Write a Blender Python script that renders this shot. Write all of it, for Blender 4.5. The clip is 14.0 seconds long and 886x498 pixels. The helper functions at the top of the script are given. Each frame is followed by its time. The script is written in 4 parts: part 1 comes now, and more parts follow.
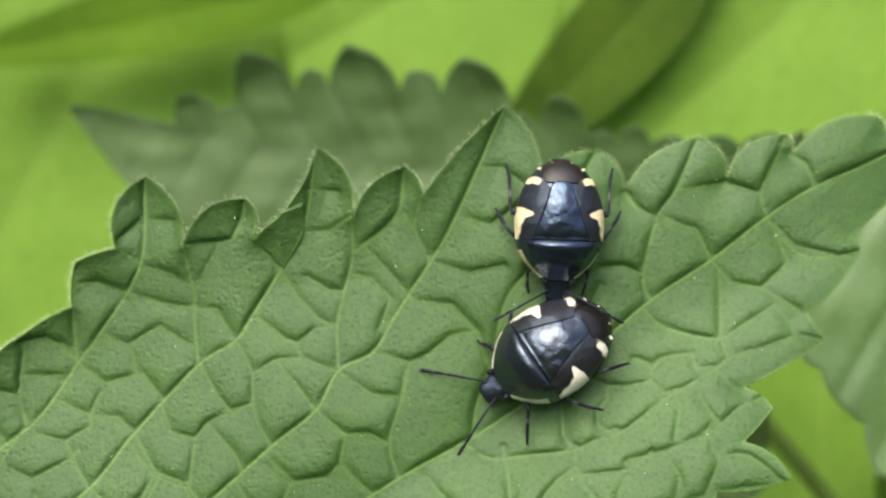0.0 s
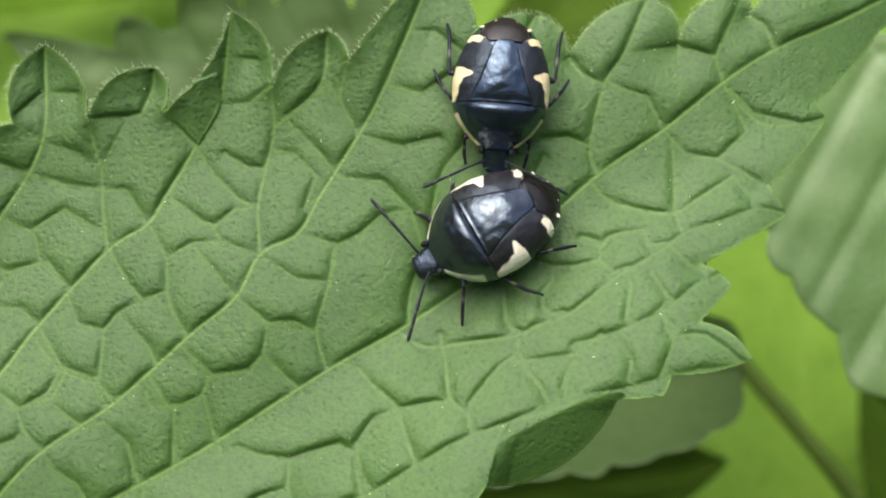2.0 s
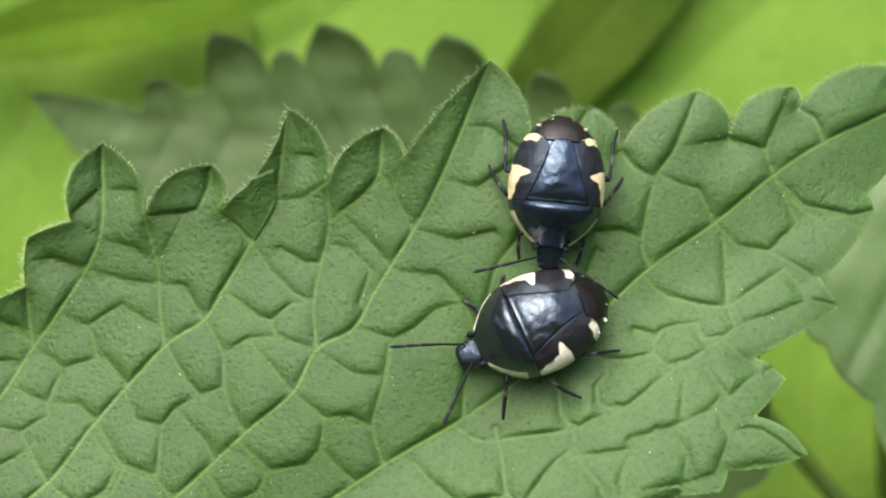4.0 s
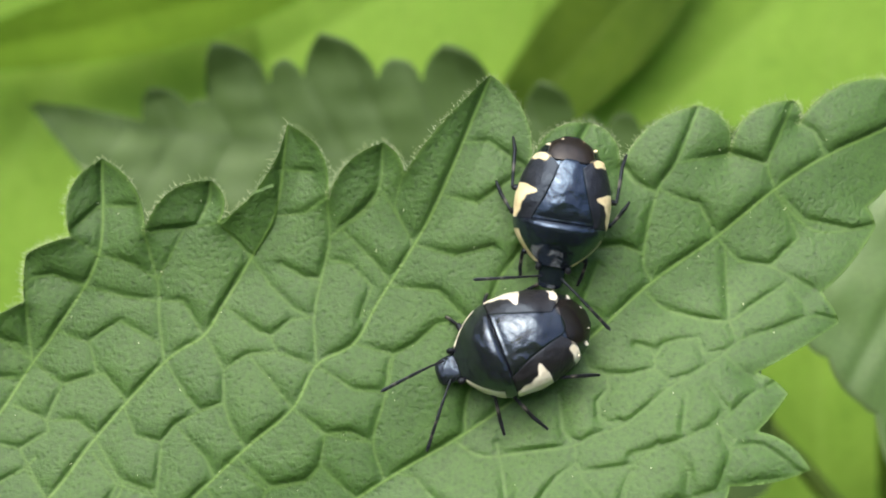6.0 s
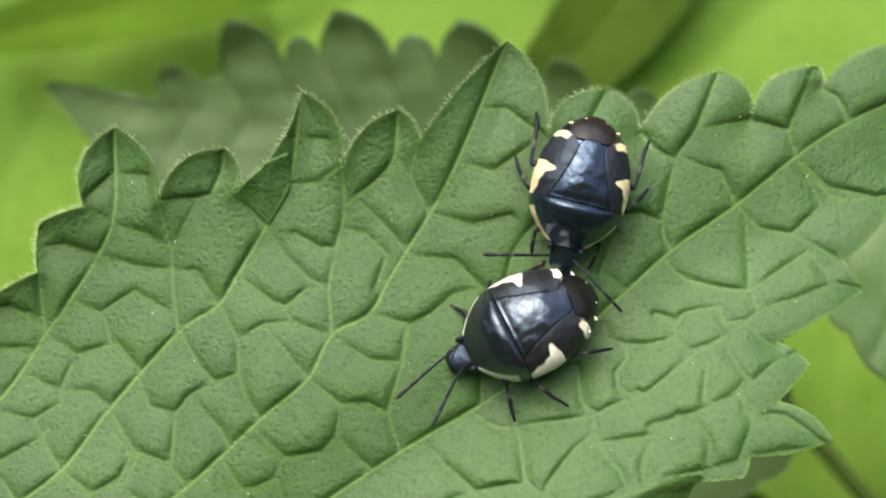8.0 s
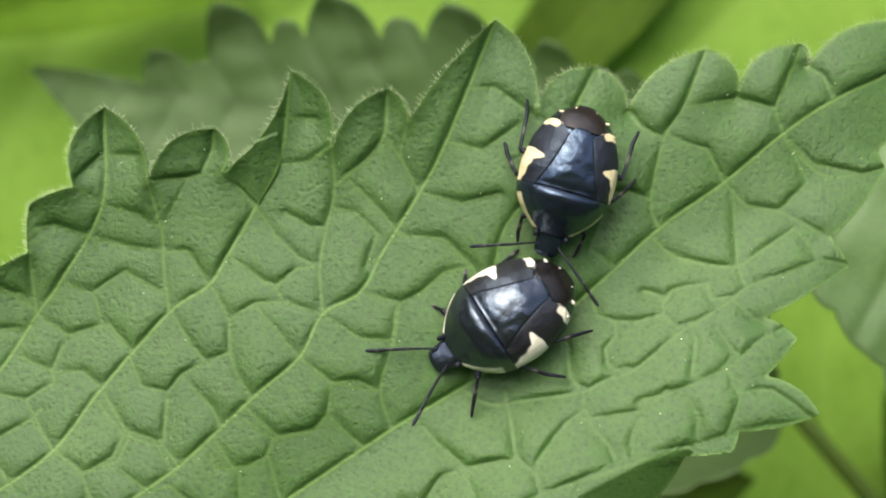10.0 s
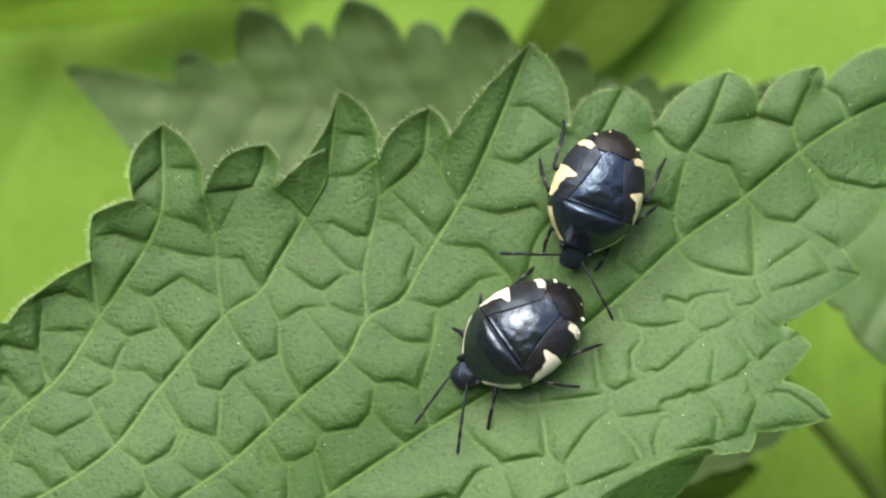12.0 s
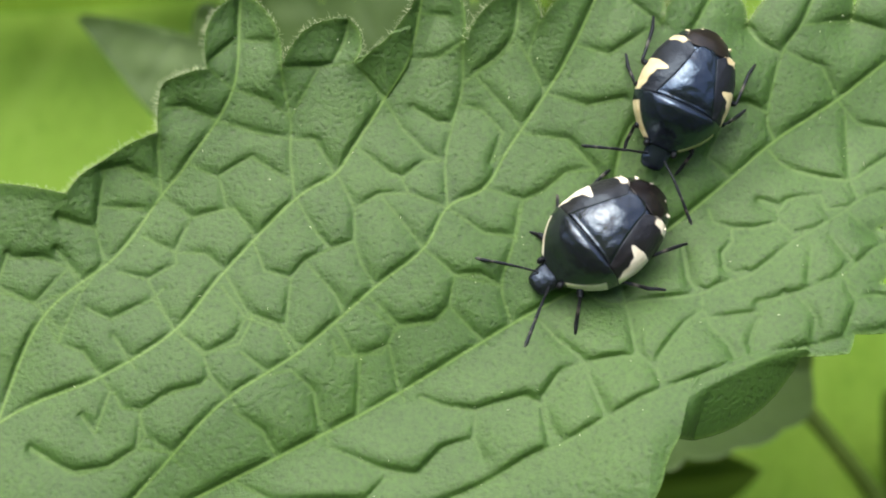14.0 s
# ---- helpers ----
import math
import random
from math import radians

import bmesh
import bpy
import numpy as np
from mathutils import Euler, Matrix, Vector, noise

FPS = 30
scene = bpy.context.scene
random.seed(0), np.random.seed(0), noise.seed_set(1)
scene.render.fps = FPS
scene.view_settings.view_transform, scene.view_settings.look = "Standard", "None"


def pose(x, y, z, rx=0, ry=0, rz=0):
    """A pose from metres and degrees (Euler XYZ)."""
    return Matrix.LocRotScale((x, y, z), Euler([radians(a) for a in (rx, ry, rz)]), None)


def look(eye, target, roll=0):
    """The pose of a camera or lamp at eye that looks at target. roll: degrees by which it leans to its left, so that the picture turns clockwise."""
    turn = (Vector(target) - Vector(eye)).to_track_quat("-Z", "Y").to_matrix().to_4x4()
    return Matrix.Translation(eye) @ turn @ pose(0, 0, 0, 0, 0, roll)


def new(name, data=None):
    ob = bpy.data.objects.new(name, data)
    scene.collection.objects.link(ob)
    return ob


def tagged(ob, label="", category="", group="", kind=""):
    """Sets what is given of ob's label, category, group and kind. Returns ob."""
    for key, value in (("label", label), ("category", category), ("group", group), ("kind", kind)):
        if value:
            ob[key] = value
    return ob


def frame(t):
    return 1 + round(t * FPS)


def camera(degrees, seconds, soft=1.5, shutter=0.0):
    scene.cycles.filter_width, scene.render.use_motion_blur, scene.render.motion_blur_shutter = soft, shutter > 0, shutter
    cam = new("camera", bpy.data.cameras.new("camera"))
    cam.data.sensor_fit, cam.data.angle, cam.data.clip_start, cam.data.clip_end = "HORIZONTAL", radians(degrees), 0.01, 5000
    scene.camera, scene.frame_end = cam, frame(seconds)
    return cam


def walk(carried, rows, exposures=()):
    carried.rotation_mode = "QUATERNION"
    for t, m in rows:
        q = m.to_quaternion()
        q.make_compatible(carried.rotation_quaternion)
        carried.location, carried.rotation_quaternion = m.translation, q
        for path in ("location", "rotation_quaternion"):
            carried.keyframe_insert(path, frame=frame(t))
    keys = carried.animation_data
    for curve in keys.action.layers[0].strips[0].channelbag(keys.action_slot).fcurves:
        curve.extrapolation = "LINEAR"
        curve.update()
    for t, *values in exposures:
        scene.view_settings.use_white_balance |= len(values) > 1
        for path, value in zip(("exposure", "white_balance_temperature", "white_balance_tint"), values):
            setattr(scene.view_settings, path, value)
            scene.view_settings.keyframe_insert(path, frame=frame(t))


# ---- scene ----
MM = 0.001
# The main leaf lies in its own tilted plane; every place below is given in millimetres in that plane.
LEAF = pose(0, 0, 0.30, 20, 0, 0)


def place(x, y, z, rx=0, ry=0, rz=0):
    """A pose in the main leaf's plane, from millimetres and degrees."""
    return LEAF @ pose(x * MM, y * MM, z * MM, rx, ry, rz)


# ---------------------------------------------------------------- camera
cam = camera(40, 14.0, 1.9)
cam.data.dof.use_dof = True
cam.data.dof.focus_distance = 0.0545
cam.data.dof.aperture_fstop = 48
PATH = (
    (0, 0.01, 2.58, 59.94, -0.03, 0.11, 1.45),
    (0.5, 0.09, 3.06, 60.81, -0.36, -0.16, 1.34),
    (1, 0.81, 2.74, 60.32, -0.24, 0.07, 1.36),
    (1.5, 1.87, 0.11, 58.36, -0.19, 0.18, 1.00),
    (2, 2.81, -2.95, 55.20, -0.27, -0.36, 0.53),
    (2.5, 7.63, -2.54, 54.52, -1.96, 3.13, -0.29),
    (3, 0.21, -0.24, 55.68, 0.15, -0.68, 0.39),
    (5.3, -0.24, 0.87, 55.54, 0.65, -0.66, 0.19),
    (5.5, -0.32, 0.49, 55.35, 1.03, -0.39, 0.14),
    (6, -0.05, 1.13, 55.41, 0.61, -0.70, 0.22),
    (6.5, -0.29, 0.55, 55.07, 0.25, -0.35, 0.27),
    (7, -0.21, 0.21, 54.60, 0.34, 0.31, 0.12),
    (7.5, 0.01, 0.03, 54.53, 0.03, 0.00, -0.00),
    (8, -0.05, 0.23, 54.72, 0.10, 0.06, 0.06),
    (10.5, -0.39, -0.20, 55.10, -0.56, -0.69, -0.29),
    (11, -2.04, 1.31, 56.64, -0.52, -0.60, 0.01),
    (11.5, -1.85, 0.74, 56.63, -1.24, -0.79, 0.03),
    (12, -2.08, 1.32, 58.51, -1.46, -0.65, 0.06),
    (12.5, 0.20, -0.52, 57.75, -1.52, -0.90, 0.11),
    (13, -0.72, -0.97, 57.45, -1.39, -0.52, 0.37),
    (13.5, -2.28, -5.18, 54.86, -0.06, -1.00, 0.74),
    (14, -8.52, -7.14, 55.33, 1.67, -3.55, 2.05),
)
walk(cam, [(t, place(x, y, z, rx, ry, rz)) for t, x, y, z, rx, ry, rz in PATH])

# ---------------------------------------------------------------- light
world = bpy.data.worlds.new("overcast_sky")
scene.world = world
world.use_nodes = True
wn = world.node_tree
sky = wn.nodes.new("ShaderNodeTexSky")
sky.sky_type = "NISHITA"
sky.sun_disc = False
sky.sun_elevation, sky.sun_rotation = radians(64), radians(-33)
sky.air_density, sky.dust_density, sky.ozone_density = 1.0, 6.0, 0.6
wn.links.new(sky.outputs["Color"], wn.nodes["Background"].inputs["Color"])
wn.nodes["Background"].inputs["Strength"].default_value = 0.15
sun = new("sun", bpy.data.lights.new("sun", "SUN"))
sun.data.energy, sun.data.angle, sun.data.color = 1.5, radians(58), (1.0, 0.98, 0.92)
sun.matrix_world = look((-0.26, 0.40, 1.3), (0, 0, 0.3))
scene.view_settings.exposure = 1.04

# ---------------------------------------------------------------- materials


def material(name):
    m = bpy.data.materials.new(name)
    m.use_nodes = True
    nt = m.node_tree
    return m, nt, nt.nodes["Principled BSDF"], nt.nodes["Material Output"]


def node(nt, kind, **sets):
    n = nt.nodes.new(kind)
    for k, v in sets.items():
        n.inputs[k.replace("_", " ")].default_value = v
    return n


def noise_node(nt, scale, detail=3.0, rough=0.55):
    co = nt.nodes.new("ShaderNodeTexCoord")
    n = node(nt, "ShaderNodeTexNoise", Scale=scale, Detail=detail, Roughness=rough)
    nt.links.new(co.outputs["Object"], n.inputs["Vector"])
    return n


def ramp(nt, fac, stops):
    r = nt.nodes.new("ShaderNodeValToRGB")
    e = r.color_ramp.elements
    while len(e) < len(stops):
        e.new(0.5)
    for el, (p, c) in zip(e, stops):
        el.position, el.color = p, (*c, 1)
    nt.links.new(fac, r.inputs["Fac"])
    return r.outputs["Color"]


def mix(nt, fac, a, b, kind="MIX"):
    m = nt.nodes.new("ShaderNodeMix")
    m.data_type, m.blend_type = "RGBA", kind
    for sock, v in ((m.inputs["Factor"], fac), (m.inputs["A"], a), (m.inputs["B"], b)):
        if isinstance(v, (int, float)):
            sock.default_value = v
        elif isinstance(v, tuple):
            sock.default_value = (*v, 1)
        else:
            nt.links.new(v, sock)
    return m.outputs["Result"]


def attribute(nt, name):
    a = nt.nodes.new("ShaderNodeAttribute")
    a.attribute_name = name
    return a.outputs["Fac"]


def leaf_material(name, dark, light, vein, translucent, see=0.3, rough=0.5, bump=0.00006, fine=5200.0, coarse=260.0, spec=0.45):
    """Leaf tissue: two scales of green, paler veins, fine puckered relief, and light passing through."""
    m, nt, bsdf, out = material(name)
    big, small = noise_node(nt, coarse, 3), noise_node(nt, fine, 4, 0.6)
    co = nt.nodes.new("ShaderNodeTexCoord")
    dots = node(nt, "ShaderNodeTexVoronoi", Scale=fine * 0.62)
    nt.links.new(co.outputs["Object"], dots.inputs["Vector"])
    base = ramp(nt, big.outputs["Fac"], [(0.3, dark), (0.7, light)])
    pits = ramp(nt, dots.outputs["Distance"], [(0.06, (0.66, 0.70, 0.60)), (0.36, (1, 1, 1)), (0.8, (1.08, 1.08, 1.08))])
    speck = ramp(nt, small.outputs["Fac"], [(0.3, (0.66, 0.69, 0.62)), (0.48, (1, 1, 1)), (0.7, (1.28, 1.24, 1.28))])
    base = mix(nt, 0.6, base, pits, "MULTIPLY")
    base = mix(nt, 1.0, base, speck, "MULTIPLY")
    base = mix(nt, attribute(nt, "vein"), base, vein)
    nt.links.new(base, bsdf.inputs["Base Color"])
    bsdf.inputs["Roughness"].default_value = rough
    bsdf.inputs["Specular IOR Level"].default_value = spec
    b = node(nt, "ShaderNodeBump", Strength=1.0, Distance=bump)
    nt.links.new(mix(nt, 0.45, pits, small.outputs["Fac"]), b.inputs["Height"])
    nt.links.new(b.outputs["Normal"], bsdf.inputs["Normal"])
    tr = node(nt, "ShaderNodeBsdfTranslucent", Color=(*translucent, 1))
    ms = node(nt, "ShaderNodeMixShader", Fac=see)
    nt.links.new(bsdf.outputs[0], ms.inputs[1])
    nt.links.new(tr.outputs[0], ms.inputs[2])
    nt.links.new(ms.outputs[0], out.inputs["Surface"])
    return m


LEAF_GREEN = leaf_material("leaf_green", (0.0265, 0.086, 0.004), (0.039, 0.108, 0.008), (0.14, 0.27, 0.04), (0.08, 0.26, 0.004), 0.1, rough=0.66, bump=0.00012, fine=5200.0, spec=0.85)
BACK_GREEN = leaf_material("shaded_leaf_green", (0.046, 0.098, 0.016), (0.064, 0.126, 0.024), (0.064, 0.118, 0.033), (0.06, 0.15, 0.01), 0.2, coarse=120, rough=0.65, spec=0.6)
GREY_GREEN = leaf_material("silky_leaf_green", (0.075, 0.150, 0.032), (0.095, 0.175, 0.045), (0.15, 0.24, 0.095), (0.07, 0.16, 0.02), 0.12, coarse=160, rough=0.5, spec=0.7)
# green raised well above leaf tissue, so that the colour carries strong light
LIT_GREEN = leaf_material("lit_leaf_green", (0.19, 0.34, 0.045), (0.25, 0.42, 0.062), (0.26, 0.43, 0.07), (0.32, 0.56, 0.06), 0.45, coarse=70, fine=900, rough=0.7, spec=0.2)
OLIVE_GREEN = leaf_material("olive_leaf_green", (0.045, 0.09, 0.009), (0.085, 0.15, 0.015), (0.11, 0.18, 0.03), (0.16, 0.30, 0.02), 0.4, coarse=70, fine=900, rough=0.8, spec=0.1)
MOSS_GREEN = leaf_material("moss_leaf_green", (0.085, 0.165, 0.012), (0.135, 0.245, 0.02), (0.14, 0.25, 0.02), (0.22, 0.42, 0.02), 0.42, coarse=60, fine=900, rough=0.8, spec=0.1)
# green darkened to hold the deep shade low among the plants
DEEP_SHADE_GREEN = leaf_material("deep_shade_leaf_green", (0.024, 0.056, 0.002), (0.034, 0.072, 0.003), (0.04, 0.08, 0.004), (0.05, 0.14, 0.002), 0.22, rough=0.85, spec=0.15)


def plain_material(name, a, b, scale, rough, spec=0.5, metal=0.0):
    m, nt, bsdf, out = material(name)
    n = noise_node(nt, scale, 4)
    nt.links.new(ramp(nt, n.outputs["Fac"], [(0.3, a), (0.7, b)]), bsdf.inputs["Base Color"])
    bsdf.inputs["Roughness"].default_value = rough
    bsdf.inputs["Specular IOR Level"].default_value = spec
    bsdf.inputs["Metallic"].default_value = metal
    return m


def shell_material(name, a, b, pale_a, pale_b, rough, pits, sheen_rough=0.12, coat=0.3, spec=0.7, sky_tint=(0.60, 0.79, 1.0)):
    """Glossy, finely pitted insect shell with cream marks."""
    m, nt, bsdf, out = material(name)
    n = noise_node(nt, 2600, 4)
    dark = ramp(nt, n.outputs["Fac"], [(0.3, a), (0.75, b)])
    pale = ramp(nt, n.outputs["Fac"], [(0.3, pale_a), (0.7, pale_b)])
    f = attribute(nt, "pale")
    nt.links.new(mix(nt, f, dark, pale), bsdf.inputs["Base Color"])
    rr = ramp(nt, n.outputs["Fac"], [(0.3, (rough * 0.8,) * 3), (0.7, (rough * 1.25,) * 3)])
    nt.links.new(rr, bsdf.inputs["Roughness"])
    bsdf.inputs["Specular IOR Level"].default_value = spec
    # blue of a sky reflection, put into the specular colour as the sky is whitish
    bsdf.inputs["Specular Tint"].default_value = (*sky_tint, 1)
    bsdf.inputs["Coat Weight"].default_value = coat
    bsdf.inputs["Coat Roughness"].default_value = sheen_rough
    co = nt.nodes.new("ShaderNodeTexCoord")
    v = node(nt, "ShaderNodeTexVoronoi", Scale=7500.0)
    nt.links.new(co.outputs["Object"], v.inputs["Vector"])
    bump = node(nt, "ShaderNodeBump", Strength=pits, Distance=0.00004)
    nt.links.new(v.outputs["Distance"], bump.inputs["Height"])
    dents = noise_node(nt, 820, 2, 0.45)
    wavy = node(nt, "ShaderNodeBump", Strength=0.9, Distance=0.0003)
    nt.links.new(dents.outputs["Fac"], wavy.inputs["Height"])
    nt.links.new(wavy.outputs["Normal"], bump.inputs["Normal"])
    nt.links.new(bump.outputs["Normal"], bsdf.inputs["Normal"])
    return m


CREAM = ((0.62, 0.50, 0.27), (0.78, 0.70, 0.45))
IVORY = ((0.74, 0.68, 0.52), (0.84, 0.80, 0.68))
MEMBRANE = plain_material("brown_wing_membrane", (0.008, 0.0065, 0.006), (0.024, 0.018, 0.015), 3400, 0.3, 0.5)
DARK_MEMBRANE = plain_material("black_brown_wing_membrane", (0.005, 0.0045, 0.005), (0.014, 0.011, 0.010), 3400, 0.26, 0.5)
BLACK_LEG = shell_material("black_leg", (0.006, 0.006, 0.007), (0.014, 0.013, 0.014), *IVORY, 0.45, 0.1, 0.3, 0.0, 0.3)
VEIN_GREEN = plain_material("pale_vein_green", (0.085, 0.18, 0.026), (0.13, 0.25, 0.045), 2600, 0.6, 0.3)
HAIR = plain_material("leaf_hair", (0.45, 0.58, 0.30), (0.6, 0.7, 0.45), 900, 0.6)
STEM_GREEN = plain_material("stem_green", (0.048, 0.088, 0.012), (0.07, 0.12, 0.017), 200, 0.7, 0.2)
STEM_BROWN = plain_material("stem_brown", (0.06, 0.065, 0.018), (0.09, 0.095, 0.028), 200, 0.7, 0.2)
SOIL = plain_material("mossy_soil", (0.03, 0.05, 0.012), (0.09, 0.16, 0.02), 14, 0.9)

# ---------------------------------------------------------------- mesh helpers


def mesh_object(name, verts, faces, mat, parent=None, label="", attr=None, smooth=True):
    """One mesh object from vertices in millimetres; attr: a name and one number a vertex."""
    me = bpy.data.meshes.new(name)
    me.from_pydata((np.asarray(verts, float) * MM).tolist(), [], np.asarray(faces).tolist() if isinstance(faces, np.ndarray) else faces)
    me.materials.append(mat)
    if smooth:
        me.polygons.foreach_set("use_smooth", np.ones(len(me.polygons), bool))
    if attr:
        a = me.attributes.new(attr[0], "FLOAT", "POINT")
        a.data.foreach_set("value", np.asarray(attr[1], np.float32))
    me.update()
    ob = new(name, me)
    if parent:
        ob.parent = parent
    if label:
        ob["label"] = label
    return ob


def grid_faces(nu, nv, off=0):
    i, j = np.meshgrid(np.arange(nu - 1), np.arange(nv - 1), indexing="ij")
    a = (i * nv + j + off).ravel()
    return np.stack([a, a + nv, a + nv + 1, a + 1], 1)


def tube(points, radii, n=8):
    """Vertices and faces of a round tube along points, closed at both ends."""
    p = np.asarray(points, float)
    r = np.asarray(radii, float)
    d = np.gradient(p, axis=0)
    d /= np.linalg.norm(d, axis=1, keepdims=True) + 1e-12
    ref = np.array([0.0, 0.0, 1.0]) if abs(d[:, 2]).max() < 0.9 else np.array([0.31, 0.95, 0.05])
    a = np.cross(d, ref)
    a /= np.linalg.norm(a, axis=1, keepdims=True) + 1e-12
    b = np.cross(d, a)
    th = np.arange(n) * 2 * np.pi / n
    ring = p[:, None] + r[:, None, None] * (np.cos(th)[None, :, None] * a[:, None] + np.sin(th)[None, :, None] * b[:, None])
    v = ring.reshape(-1, 3)
    f = []
    for i in range(len(p) - 1):
        for k in range(n):
            f.append((i * n + k, i * n + (k + 1) % n, (i + 1) * n + (k + 1) % n, (i + 1) * n + k))
    f.append(tuple(range(n)))
    f.append(tuple(range(len(v) - n, len(v)))[::-1])
    return v, f


def smooth_line(points, step=0.25):
    """A Catmull-Rom line through points, sampled about every step."""
    p = np.asarray(points, float)
    p = np.vstack([2 * p[0] - p[1], p, 2 * p[-1] - p[-2]])
    out = []
    for k in range(1, len(p) - 2):
        n = max(2, int(np.linalg.norm(p[k + 1] - p[k]) / step))
        t = np.linspace(0, 1, n, endpoint=False)[:, None]
        a, b, c, d = p[k - 1], p[k], p[k + 1], p[k + 2]
        out.append(0.5 * (2 * b + (c - a) * t + (2 * a - 5 * b + 4 * c - d) * t**2 + (3 * b - a - 3 * c + d) * t**3))
    return np.vstack(out + [p[-2:-1]])


# ---------------------------------------------------------------- the main leaf
RELIEF = 0.52
# Teeth of the upper margin: notch before the tooth, its tip, and how far its two sides bulge.
TEETH_UPPER = (
    (-35.0, -17.0, -34.0, -10.5, 0.1, 0.2), (-31.0, -9.5, -27.0, -3.4, 0.1, 0.03), (-22.4, -3.75, -20.8, -2.2, 0.08, 0.04),
    (-18.35, -0.73, -18.25, 1.5, 0.05, 0.03), (-16.3, 2.25, -14.86, 5.8, 0.22, 0.16), (-12.94, 2.43, -9.95, 4.84, 0.20, 0.22),
    (-9.52, 2.94, -6.48, 7.42, -0.10, 0.20), (-4.66, 3.97, -2.13, 6.61, 0.14, 0.14), (-1.16, 5.19, 2.76, 9.7, 0.04, 0.16),
    (4.61, 5.54, 7.29, 7.54, 0.22, 0.20), (8.71, 5.54, 12.35, 8.33, 0.14, 0.24), (13.7, 6.05, 16.66, 8.56, 0.22, 0.20),
    (16.86, 7.49, 20.6, 9.6, 0.14, 0.20), (21.5, 8.9, 27.5, 11.0, 0.1, 0.0),
)
# The lower margin, from the apex back to the base.
TEETH_LOWER = (
    (27.4, 10.9, 22.8, 7.0, 0.05, 0.05), (20.0, 3.7, 20.4, 2.75, 0.1, 0.05), (17.95, -0.2, 18.77, -1.55, 0.05, 0.02),
    (14.95, -3.85, 16.4, -4.8, 0.1, 0.03), (15.0, -6.5, 17.45, -8.25, 0.13, 0.06), (13.75, -9.0, 13.45, -9.95, 0.05, 0.03),
    (11.3, -10.1, 5.45, -14.2, 0.14, -0.05), (4.7, -15.9, 3.6, -17.9, 0.08, 0.15), (-1.0, -19.6, -1.5, -23.0, 0.1, 0.2),
    (-8.0, -22.5, -9.0, -26.5, 0.1, 0.2), (-17.0, -25.5, -19.0, -29.0, 0.1, 0.2), (-26.0, -28.0, -31.0, -30.5, 0.1, 0.2),
)
# Where the blade is bent: a lobe of the lower margin that hangs down, and a fold between two upper teeth.
LOBE_FOLD = ((11.45, -9.7), (9.3, -9.9), (7.75, -10.5), (6.5, -11.15), (5.9, -12.2), (5.5, -14.1))
LOBE_RIM = ((5.5, -14.3), (6.4, -14.3), (8.0, -13.8), (9.6, -12.9), (10.7, -11.6), (11.6, -10.0))
TUCK_SEAM = ((-9.5, 2.75), (-8.7, 2.15), (-7.95, 1.4), (-7.1, 2.8), (-6.9, 3.6))
TUCK_RIM = ((-7.1, 4.6), (-8.2, 4.2), (-9.0, 3.4))
MIDRIB = ((-36, -28.5), (-27, -23), (-15.7, -17), (-10.4, -14.1), (-7, -12.1), (-1.9, -8.75), (1.7, -6.63), (5, -4.3), (7.7, -2), (10.15, 0.23),
          (13.1, 2.3), (15.8, 4.5), (18.1, 6), (21.7, 7.7), (27.2, 10.8))
SIDE_VEINS_UPPER = (
    ((-21, -19.9), (-18.1, -16.4), (-15.2, -13), (-11.6, -10.4), (-8.33, -7.39), (-6.18, -5.54), (-5.09, -3.57), (-3.39, -2.58), (-2.33, -0.73), (-0.68, 1.92), (0.53, 4.2), (2.76, 9.6)),
    ((-33, -26), (-30, -19.5), (-25, -14.2), (-20.5, -11.9), (-17.32, -9.72), (-15.11, -6.94), (-12.0, -3.47), (-10.23, -2.25), (-9.34, -0.86), (-8.08, 1.29), (-6.94, 3.57), (-6.48, 7.3)),
    ((-25, -14.2), (-23.1, -9.3), (-19.85, -6.3), (-17.95, -3.52), (-16.86, -2.0), (-14.99, 1.42), (-14.86, 5.7)),
)
SIDE_VEINS_APEX = (
    ((-5.09, -3.57), (-5.22, -1.49), (-4.91, 0.28), (-4.53, 2.05), (-4.66, 3.9)),
    ((-12.0, -3.47), (-12.25, -1.49), (-12.3, 0.03), (-12.63, 1.29), (-12.94, 2.4)),
    ((1.67, -6.63), (1.72, -5.29), (2.43, -3.01), (3.06, 0.03), (4.41, 2.05), (7.29, 7.4)),
    ((10.15, 0.23), (9.77, 1.42), (10.41, 4.33), (11.29, 5.72), (12.3, 8.2)),
    ((15.8, 4.53), (15.47, 5.59), (15.97, 6.86), (16.61, 8.4)),
    ((-4.4, 2.3), (-2.4, 4.2), (-2.13, 6.5)),
    ((-10.4, 3.0), (-10.0, 3.9), (-9.95, 4.7)),
    ((-17.95, -3.52), (-18.2, -1.5), (-18.3, 1.1)),
    ((-25, -14.2), (-27, -8), (-28.6, -4.2)),
)
